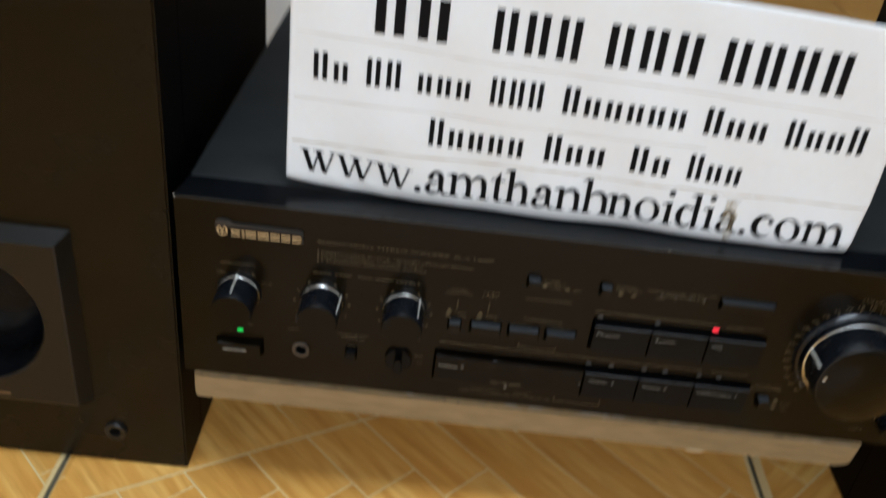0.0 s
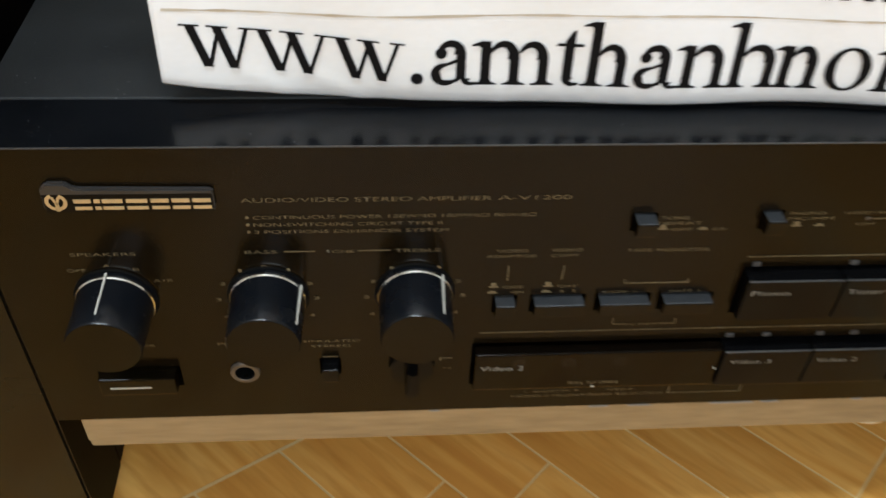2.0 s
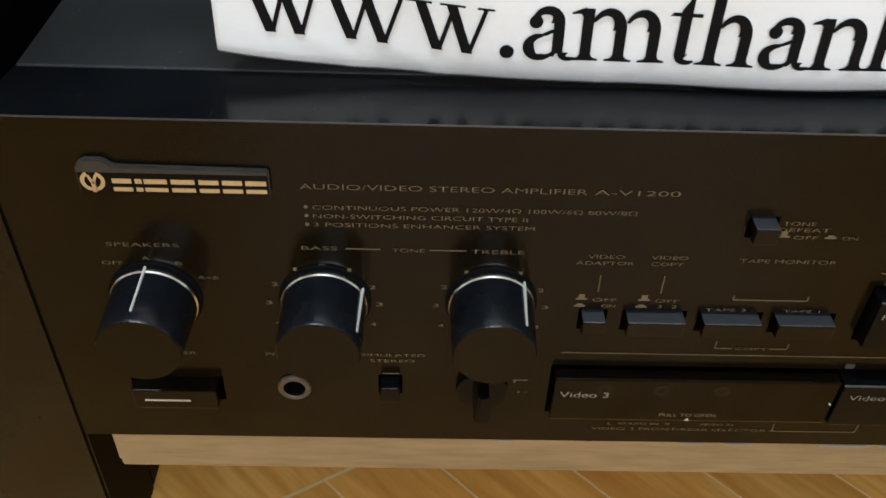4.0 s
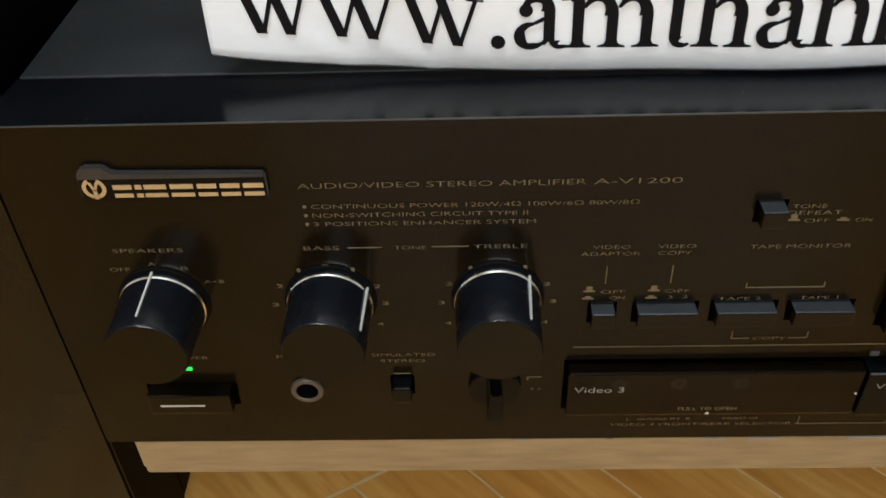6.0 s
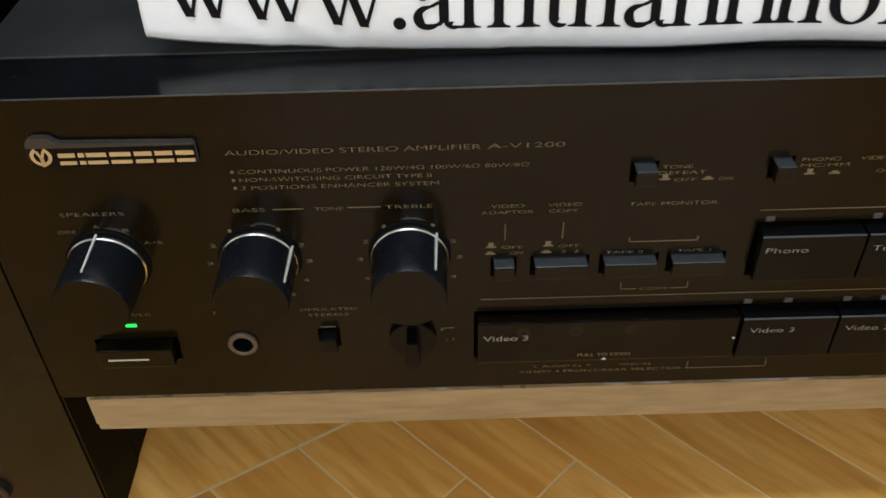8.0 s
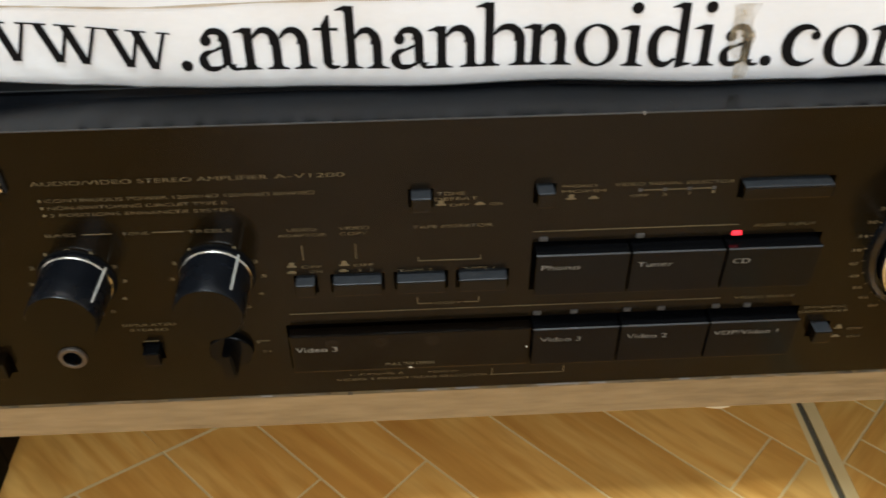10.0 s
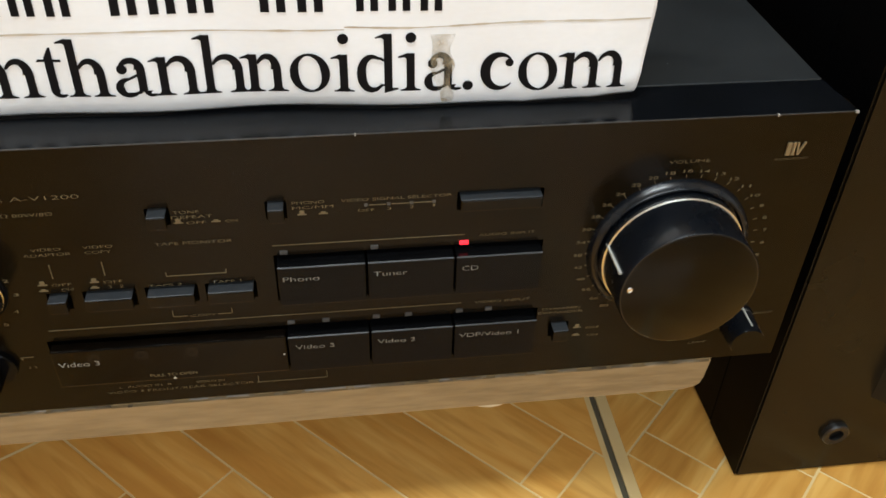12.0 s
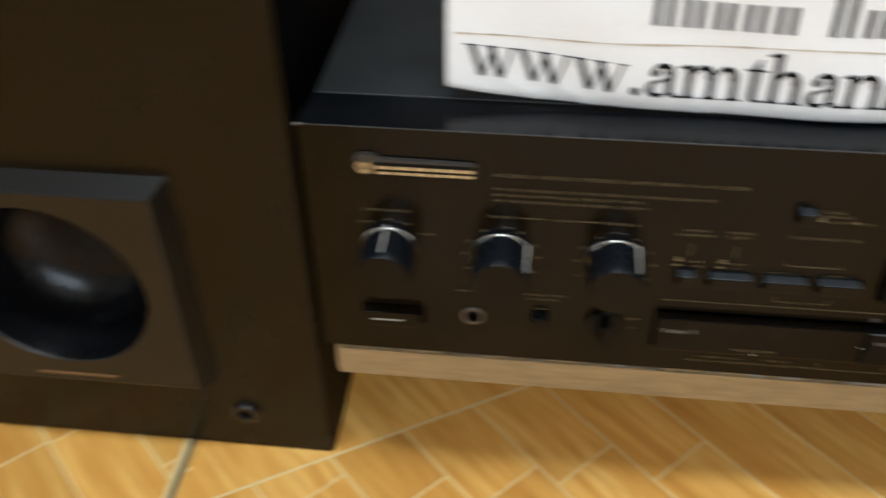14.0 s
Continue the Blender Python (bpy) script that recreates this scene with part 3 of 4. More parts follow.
# printing on the face
W = [("SPEAKERS", -187.2, -169, 171.8, 1.7), ("OFF", -189.5, -184.2, 165.6, 1.6), ("A", -179, -177.2, 167.4, 1.6), ("B", -170.8, -169, 165.8, 1.6), ("A+B", -165.8, -160.4, 161.0, 1.6),
     ("BASS", -138.2, -129.2, 171.8, 1.7), ("TONE", -115.2, -107, 171.6, 1.6), ("TREBLE", -95.2, -81.6, 171.6, 1.7), ("SIMULATED", -124.2, -106.2, 132.6, 1.5), ("STEREO", -121.8, -109.2, 130.2, 1.5),
     ("VIDEO", -65.2, -55.8, 170.8, 1.6), ("ADAPTOR", -68, -53, 168.6, 1.6), ("VIDEO", -48.9, -39.4, 170.8, 1.6), ("COPY", -48.6, -40.2, 168.6, 1.6),
     ("OFF", -62, -55.6, 155.6, 1.5), ("ON", -59.4, -55.6, 153.4, 1.5), ("OFF", -45.2, -38.8, 155.6, 1.5), ("3", -44.2, -43, 153.4, 1.5), ("2", -40.4, -39, 153.4, 1.5),
     ("TAPE 2", -31, -19.8, 152.6, 1.4), ("TAPE 1", -9.8, 0.2, 152.6, 1.4), ("COPY", -19.2, -10.2, 137.6, 1.4), ("TAPE MONITOR", -26, -0.8, 170.2, 1.7),
     ("TONE", -18.2, -9.8, 182.8, 1.6), ("DEFEAT", -19, -5.8, 180.8, 1.6), ("OFF", -14.4, -8.2, 178.4, 1.5), ("ON", -2.0, 2.0, 178.4, 1.5),
     ("PHONO", 20, 30.6, 184.0, 1.6), ("MC/MM", 20, 33.4, 182.0, 1.6), ("VIDEO SIGNAL SELECTOR", 36, 73, 184.0, 1.6), ("OFF", 41.4, 47.0, 179.6, 1.5), ("3", 51.2, 52.6, 179.8, 1.5), ("2", 58.8, 60.2, 180.0, 1.5), ("1", 66.6, 67.4, 180.2, 1.5),
     ("AUDIO INPUT", 83, 103, 166.2, 1.6), ("VIDEO INPUT", 83, 104, 134.6, 1.6), ("DYNAMIC", 109.2, 124, 128.6, 1.5), ("EXPANDER", 107.8, 125.2, 126.6, 1.5), ("OFF", 127.4, 133, 117.4, 1.4), ("ON", 128.6, 132.8, 113.4, 1.4),
     ("VOLUME", 146.8, 161.4, 192.4, 1.7), ("AUDIO/VIDEO", 184.4, 197, 191.6, 1.1), ("LEFT", 171.4, 179.2, 104.6, 1.5), ("RIGHT", 196, 203.6, 118.6, 1.4), ("POWER", -182.6, -170.4, 132.2, 1.6), ("PHONES", -151, -137, 132.2, 1.6),
     ("AUDIO/VIDEO STEREO AMPLIFIER", -137.2, -68.2, 191.0, 2.1), ("A-V1200", -66.4, -45.6, 191.0, 2.1),
     ("CONTINUOUS POWER 120W/4\u03a9 100W/6\u03a9 80W/8\u03a9", -134.6, -55, 184.9, 1.7), ("NON-SWITCHING CIRCUIT TYPE II", -134.6, -81.8, 182.2, 1.7), ("3 POSITIONS ENHANCER SYSTEM", -134.6, -79.8, 179.5, 1.7),
     ("VIDEO 3 FRONT/REAR SELECTOR", -54.8, -0.8, 101.2, 1.6), ("L  AUDIO IN  R", -50, -31, 103.8, 1.4), ("VIDEO IN", -22, -11.5, 103.8, 1.4), ("1", -80.4, -79.8, 122.2, 1.2), ("2 3", -79.2, -76.2, 117.8, 1.2)]
for s, x0, x1, z, h in W:
    lettering("printed_word", s, x0 * mm, x1 * mm, z * mm, h * 0.77 * mm, -0.0002, M_PRINT, front, bold=-0.012)
for cx in (-133.4, -89.0):
    for s, dx, dz in (("0", 0, 13.6), ("1", -7, 12.3), ("1", 7, 12.3), ("2", -12.7, 6.9), ("2", 12.9, 6.4), ("3", -14.8, 0.2), ("3", 14.6, 0.2), ("4", -13.2, -7.4), ("4", 12.8, -7.4), ("5", -8.0, -13), ("5", 8.0, -13)):
        w = 0.5 if s == "1" else 0.9
        lettering("dial_number", s, (cx + dx - w) * mm, (cx + dx + w) * mm, (153.0 + dz - 0.8) * mm, 0.0013, -0.0002, M_PRINT, front)
for k, s in enumerate(("5", "6", "7", "8", "9", "10", "11", "12", "13", "14", "16", "18", "20", "22", "24", "26", "28", "30", "34", "38", "42", "48", "56", "66", "80")):
    a = radians(-10.4 + 10.1 * k)
    x, z = 154.8 + 35.0 * math.cos(a), 155.6 + 33.6 * math.sin(a)
    w = (0.8, 1.7)[len(s) - 1]
    lettering("dial_number", s, (x - w) * mm, (x + w) * mm, (z - 0.7) * mm, 0.0013, -0.0002, M_PRINT, front)
    part("dial_tick", stroke(*((154.5 + 30.8 * math.cos(a)) * mm, (156 + 30.4 * math.sin(a)) * mm), (154.5 + 32.2 * math.cos(a)) * mm, (156 + 31.6 * math.sin(a)) * mm, 0.0002, -0.0001), M_PRINT, front)
LINES = [(-127, 172.4, -118.2, 172.4), (-105.8, 172.4, -96.4, 172.4), (-61, 165, -61, 159), (-44.2, 165, -44.2, 159), (-24.4, 157, -4.4, 157), (-24.4, 157, -24.4, 158.6), (-4.4, 157, -4.4, 158.6),
         (-25, 141, -25, 138.2), (-25, 138.2, -20.2, 138.2), (-9.6, 138.2, -4.6, 138.2), (-4.6, 138.2, -4.6, 140.4), (-68, 135.4, 78, 135.4), (12, 167.4, 78, 167.4),
         (0.4, 101.6, 27, 101.6), (27, 101.6, 27, 105), (1, 101.6, 1, 105), (45.2, 182.2, 51, 182.2), (52.6, 182.2, 58.6, 182.2), (60.2, 182.2, 66.2, 182.2), (-118.4, 125.4, -113.6, 125.4), (-80.6, 123.4, -76.2, 123.4)]
for x0, z0, x1, z1 in LINES:
    part("printed_line", stroke(x0 * mm, z0 * mm, x1 * mm, z1 * mm, 0.00026, -0.0001), M_PRINT, front)
for x, z, up in ((-65, 156.4, 1), (-65.2, 153.8, 0), (-48.2, 156.4, 1), (-48.6, 153.8, 0), (-17, 179.2, 1), (-5, 179, 0), (23, 179.8, 1), (30, 179.8, 0), (124, 118.4, 1), (124, 114.2, 0)):
    ic = stroke((x - 1.5) * mm, z * mm, (x + 1.5) * mm, z * mm, 0.0005, -0.0001)
    stroke((x - 0.8) * mm, (z + 0.25 + (0.7 if up else 0.25)) * mm, (x + 0.8) * mm, (z + 0.25 + (0.7 if up else 0.25)) * mm, (0.0014 if up else 0.0006), -0.0001, bm=ic)
    part("switch_mark", ic, M_PRINT, front)
for z in (185.6, 182.9, 180.2):
    part("bullet_mark", lathe([(-0.0001, 0.0005), (-0.0003, 0.0005), (-0.0003, 0)], -0.1362, z * mm, 10), M_PRINT, front)

dust = bmesh.new()
drnd = random.Random(11)
for k in range(420):
    dx, dy = drnd.uniform(-0.205, 0.205), drnd.uniform(0.0, 1.0) ** 1.5 * 0.16
    dz = 0.20976 if dy < 0.022 else 0.20998
    size = drnd.uniform(0.00007, 0.00024) * (0.6 if dy < 0.022 else 1.0)
    turn = drnd.uniform(0, 3.1)
    ring = [(dx + size * f * math.cos(turn + q), dy + size * math.sin(turn + q)) for q, f in ((0, 2.2), (1.6, 1.0), (3.1, 1.8), (4.7, 1.0))]
    dust.faces.new([dust.verts.new((x, y, dz)) for x, y in ring])
tagged(part("dust", dust, material("pale_dust", (0.17, 0.17, 0.165), 0.9), amp, "pale specks of dust on the cover"), kind="stuff")

# ---- wooden board on rubber feet and unseen added bearers ----
board = thing("wooden_board", "pale raw wooden board raised on unseen added bearers under the amplifier", "board")
bb = prism([(-0.2085, 0.0648), (-0.2070, 0.0636), (0.1805, 0.0632), (0.1868, 0.0648), (0.1900, 0.0675), (0.1915, 0.0822), (0.1905, 0.0831), (-0.2070, 0.0831), (-0.2085, 0.0820)], 0.0105, 0.345, 0.0016)
part("plank", bb, M_BOARD, board)
# added out of sight: they carry the board and block light from behind
for by in (0.105, 0.28):
    part("bearer", box(-0.195, 0.175, by, by + 0.045, 0.0003, 0.0634, 0.001), M_BOARD, board)
splinters = bmesh.new()
srnd = random.Random(5)
for k in range(90):
    sx, sl = srnd.uniform(-0.205, 0.180), srnd.uniform(0.0012, 0.008)
    sz = 0.0829 + srnd.uniform(-0.0008, 0.0004)
    box(sx, sx + sl, 0.0096 + srnd.uniform(0.0, 0.0006), 0.0112, sz, sz + srnd.uniform(0.00012, 0.0004), bm=splinters)
tagged(part("frayed_edge", splinters, M_FIBRE, board, "frayed pale wood fibres along the top edge"), kind="stuff")
for bx, by, r in ((-0.132, 0.022, 0.006), (0.0955, 0.020, 0.009), (0.113, 0.024, 0.006)):
    bl = bmesh.new()
    bmesh.ops.create_uvsphere(bl, u_segments=16, v_segments=10, radius=r)
    for v in bl.verts:
        v.co = Vector((v.co.x * 1.3 + bx, v.co.y + by, v.co.z * 0.6 + 0.0640))
    smooth(part("glue_blob", bl, M_BLOB, board, "dried clear glue blob"), 80)

# ---- loudspeakers ----
def loudspeaker(x_in, sign, y0):
    """A floor loudspeaker whose inner front edge stands at x_in; sign: the way its width runs."""
    sp = thing("loudspeaker", "tall black vinyl loudspeaker with a round flared port on the tiles", "speaker", "pair of loudspeakers")
    w, d, h = 0.234, 0.245, 0.62
    xs = lambda a, b: (min(x_in + sign * a, x_in + sign * b), max(x_in + sign * a, x_in + sign * b))
    x0, x1 = xs(0, w)
    part("cabinet", box(x0, x1, y0 + 0.034, y0 + d, 0.0005, h, 0.0012), M_SHADED_SIDE, sp)
    cx, cz = x_in + sign * 0.1168, 0.1125
    fbm = bmesh.new()
    around = [(x0, 0.0005), (x1, 0.0005), (x1, h), (x0, h)]
    mouth = [(cx - 0.050, cz - 0.05), (cx + 0.050, cz - 0.05), (cx + 0.050, cz + 0.05), (cx - 0.050, cz + 0.05)]
    loops = [[fbm.verts.new((x, y, z)) for x, z in ring] for ring, y in ((around, y0 + 0.0338), (around, y0), (mouth, y0), (mouth, y0 + 0.0338))]
    for u, v in zip(loops, loops[1:]):
        for k in range(4):
            fbm.faces.new((u[k], u[(k + 1) % 4], v[(k + 1) % 4], v[k]))
    bmesh.ops.recalc_face_normals(fbm, faces=fbm.faces[:])
    bmesh.ops.bevel(fbm, geom=[e for e in fbm.edges if all(v in loops[1] for v in e.verts)], offset=0.0010, segments=2, affect="EDGES")
    fb = part("front_board", fbm, M_VINYL, sp)
    # side faces get the darkened vinyl, which carries the shade beside the amplifier
    fb.data.materials.append(M_SHADED_SIDE)
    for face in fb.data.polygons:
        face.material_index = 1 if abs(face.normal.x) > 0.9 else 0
    # raised moulded block with sloping sides and a round mouth
    bm = bmesh.new()
    seg = 64
    hw, hz = 0.0632, 0.0610

    def square(half_w, half_h, y):
        out = []
        for k in range(seg):
            a = 2 * math.pi * (k + 0.5) / seg
            c, s = math.cos(a), math.sin(a)
            f = min(half_w / max(abs(c), 1e-9), half_h / max(abs(s), 1e-9))
            px, pz = c * f, s * f
            if abs(math.atan2(abs(s), abs(c)) - math.atan2(half_h, half_w)) <= math.pi / seg:
                px, pz = math.copysign(half_w, c), math.copysign(half_h, s)
            out.append(bm.verts.new((cx + px, y, cz + pz)))
        return out

    def circle(r, y):
        return [bm.verts.new((cx + r * math.cos(2 * math.pi * (k + 0.5) / seg), y, cz + 0.003 + r * math.sin(2 * math.pi * (k + 0.5) / seg))) for k in range(seg)]

    rings = [square(hw, hz, y0), square(hw - 0.0046, hz - 0.0040, y0 - 0.0105), square(hw - 0.0056, hz - 0.0050, y0 - 0.0110), circle(0.0462, y0 - 0.0110), circle(0.0454, y0 - 0.0104)]
    for a, b in zip(rings, rings[1:]):
        for k in range(seg):
            bm.faces.new((a[k], a[(k + 1) % seg], b[(k + 1) % seg], b[k]))
    bmesh.ops.recalc_face_normals(bm, faces=bm.faces[:])
    blk = part("port_surround", bm, M_BAFFLE, sp, "moulded square surround with a round mouth")
    smooth(part("port_flare", lathe([(y0 - 0.0104, 0.0454), (y0 - 0.0070, 0.0446), (y0 - 0.0010, 0.0438), (y0 + 0.0080, 0.0428), (y0 + 0.0170, 0.0408), (y0 + 0.0240, 0.0370), (y0 + 0.0285, 0.0315), (y0 + 0.0312, 0.0240), (y0 + 0.0326, 0.0140), (y0 + 0.0330, 0)], cx, cz + 0.003, 64), M_BOWL, blk, "glossy black flared mouth"))
    part("gold_line", stroke(cx - 0.021, 0.0606, cx + 0.019, 0.0606, 0.0016, y0 - 0.0110), material("bronze_mark", (0.16, 0.085, 0.035), 0.5), blk, "thin bronze mark")
    for sx in (0.0425, w - 0.0425):
        for sz in (0.0285, h - 0.03):
            peg = smooth(part("grille_socket", lathe([(y0, 0.0068), (y0 - 0.0022, 0.0066), (y0 - 0.0028, 0.0058), (y0 - 0.0026, 0.0036), (y0 - 0.0005, 0.0034)], x_in + sign * sx, sz, 28), M_BAFFLE, fb))
            part("socket_hole", lathe([(y0 - 0.0006, 0.0035), (y0 - 0.0006, 0)], x_in + sign * sx, sz, 20), M_HOLE, peg)
    return sp


loudspeaker(-0.2168, -1, 0.0115)
loudspeaker(0.2200, 1, 0.0080)

# ---- white box added for the bright patch behind the loudspeaker ----
white_box = thing("bright_patch_box", "plain white box added to stand in for a bright patch behind the loudspeaker", "box")
part("box_body", box(-0.62, -0.20, 0.62, 0.92, 0.0003, 0.24, 0.004), M_FRAME, white_box)
part("lid", box(-0.625, -0.195, 0.615, 0.925, 0.2401, 0.262, 0.005), M_FRAME, white_box)

# ---- paper sign ----
sign = thing("paper_sign", "worn white printed paper sign standing on the amplifier", "sign")
LEAN_S, BASE_Y, BASE_Z = 0.075, 0.0122, 0.2118


def on_sign(x, z, lift=0.0):
    """The sign's front: leaning back a little, wavy at its foot and with soft dents."""
    h = z - BASE_Z
    turned = 0.006 * min(1.0, max(0.0, (0.06 - x) / 0.215))
    y = BASE_Y + turned + LEAN_S * h + 0.0006 * math.sin(42 * x + 1.0) + 0.0005 * math.sin(95 * x + 60 * h)
    for xc, lean, deep in ((-0.122, -1.3, 0.0004), (-0.103, -1.6, 0.0005), (-0.066, 1.1, 0.0003), (0.098, 1.4, 0.0004), (0.121, 1.9, 0.0005)):
        y -= deep * math.exp(-((x - xc - lean * h) / 0.0035) ** 2 - max(h, 0) / 0.018)
    y += 0.003 * math.exp(-max(h, 0) / 0.0022) * (0.85 + 0.15 * math.sin(60 * x))
    return Vector((x, y - lift, z))


sheet = bmesh.new()
nx, nz = 220, 60
SX0, SX1, SZ0, SZ1 = -0.1568, 0.1385, 0.2116, 0.3330
grid = []
for j in range(nz + 1):
    row = []
    for i in range(nx + 1):
        x, z = SX0 + (SX1 - SX0) * i / nx, SZ0 + (SZ1 - SZ0) * j / nz
        zz = z
        edge = 0.0026 * max(0.0, 1 - (z - SZ0) / 0.030) * max(0.0, (x - 0.118) / (SX1 - 0.118))
        foot_z = 0.2115 + 0.0056 * math.exp(-(x - SX0) / 0.034) + 0.0013 * max(0.0, (x - 0.09) / 0.047) ** 2
        zz = foot_z + (SZ1 - 0.0012 - 0.045 * max(0.0, x - 0.05) - foot_z) * j / nz
        sag = 0.0003 * max(0.0, 1 - (z - SZ0) / 0.01) * (1 + math.sin(34 * x + 0.7)) * 0.5
        row.append(sheet.verts.new(on_sign(x - edge, zz + sag)))
    grid.append(row)
foot_row = [sheet.verts.new((v.co.x, v.co.y + 0.0015, max(0.2100, v.co.z - 0.0015))) for v in grid[0]]
grid.insert(0, foot_row)
for j in range(nz + 1):
    for i in range(nx):
        f = sheet.faces.new((grid[j][i], grid[j][i + 1], grid[j + 1][i + 1], grid[j + 1][i]))
        f.smooth = True
skin = part("paper_sheet", sheet, M_PAPER, sign)
solid = skin.modifiers.new("thickness", "SOLIDIFY")
solid.thickness, solid.offset = 0.0032, -1
strut = prism([(-0.03, 0.2101), (0.03, 0.2101), (0.02, 0.30), (-0.02, 0.30)], 0.0, 0.003)
for v in strut.verts:
    v.co.y += 0.028 + (0.30 - v.co.z) * 0.55
part("back_strut", strut, M_PAPER, sign)


def crease(x0, z0, x1, z1, w):
    bm = bmesh.new()
    last = None
    rnd = random.Random(int(1e5 * (z0 + x0)))
    for k in range(41):
        f = k / 40
        x, z = x0 + (x1 - x0) * f, z0 + (z1 - z0) * f + 0.0006 * math.sin(9 * f + z0 * 90)
        ww = w * (0.4 + rnd.random())
        pair = (bm.verts.new(on_sign(x, z - ww / 2, 0.00018)), bm.verts.new(on_sign(x, z + ww / 2, 0.00018)))
        if last:
            bm.faces.new((last[0], pair[0], pair[1], last[1]))
        last = pair
    part("paper_fold", bm, M_CREASE, sign)


crease(-0.154, 0.2375, 0.04, 0.2385, 0.0006)
crease(0.04, 0.2385, 0.137, 0.2390, 0.0006)
crease(-0.154, 0.2610, 0.05, 0.2600, 0.0003)
crease(-0.154, 0.2930, 0.136, 0.2850, 0.0003)


def base_line(x):
    """The foot of the web address, in metres: it sags a little and climbs at the curled left end."""
    return 0.2180 + 0.000072 * max(0.0, -90.0 - 1000 * x) - 0.0078 * min(0.06, max(-0.09, x)) - 0.026 * max(0.0, x - 0.06)


# Roman letters with thick stems, thin joins and bracketed feet. One unit is the height of a small letter.
X_HEIGHT, THICK, THIN, TALL = 0.0125, 0.205, 0.062, 1.53


def bar_shape(x0, y0, x1, y1, w):
    """A slanted stroke whose width is taken across the page."""
    return [(x0 - w / 2, y0), (x0 + w / 2, y0), (x1 + w / 2, y1), (x1 - w / 2, y1)]


def foot_serif(xa, xb, y=0.0, up=1):
    """A thin foot under a stem that spans xa to xb, with small curved brackets."""
    o, h = 0.15, 0.05
    return [(xa - o, y), (xb + o, y), (xb + o, y + up * h * 0.7), (xb + 0.04, y + up * h * 1.3), (xb, y + up * 0.13), (xa, y + up * 0.13), (xa - 0.04, y + up * h * 1.3), (xa - o, y + up * h * 0.7)]


def flag_serif(x, y):
    """The slanted flag at the head of a stem whose left side is x."""
    return [(x + 0.04, y), (x - 0.21, y - 0.10), (x - 0.21, y - 0.135), (x - 0.06, y - 0.125), (x + 0.04, y - 0.2)]


def blob(cx, cy, r):
    return [(cx + r * math.cos(k * math.pi / 10), cy + r * math.sin(k * math.pi / 10)) for k in range(20)]


def bow(cx, cy, rx, ry, a0, a1, width, steps=26):
    """A curved stroke along part of an ellipse; width(f) gives its weight from start to end."""
    out, inn = [], []
    for k in range(steps + 1):
        f = k / steps
        a = radians(a0 + (a1 - a0) * f)
        w = width(f)
        out.append((cx + rx * math.cos(a), cy + ry * math.sin(a)))
        inn.append((cx + (rx - w) * math.cos(a), cy + (ry - min(w, 0.5 * ry)) * math.sin(a)))
    return [[out[k], out[k + 1], inn[k + 1], inn[k]] for k in range(steps)]


def stem_shape(x, y1, flag=True, foot=True):
    shapes = [[(x, 0.0), (x + THICK, 0.0), (x + THICK, y1 - 0.02), (x, y1 - 0.02)]]
    if flag:
        shapes.append(flag_serif(x, y1 - 0.0))
    if foot:
        shapes.append(foot_serif(x, x + THICK))
    return shapes


def arch(xa, xb):
    """The shoulder from a stem's right side xa over to the outer right side xb of the next stem."""
    half = (xb - xa + 0.05) / 2
    return bow(xb - half, 0.60, half, 0.42, 0, 158, lambda f: THICK * (1 - f) ** 0.8 + THIN * 0.9)


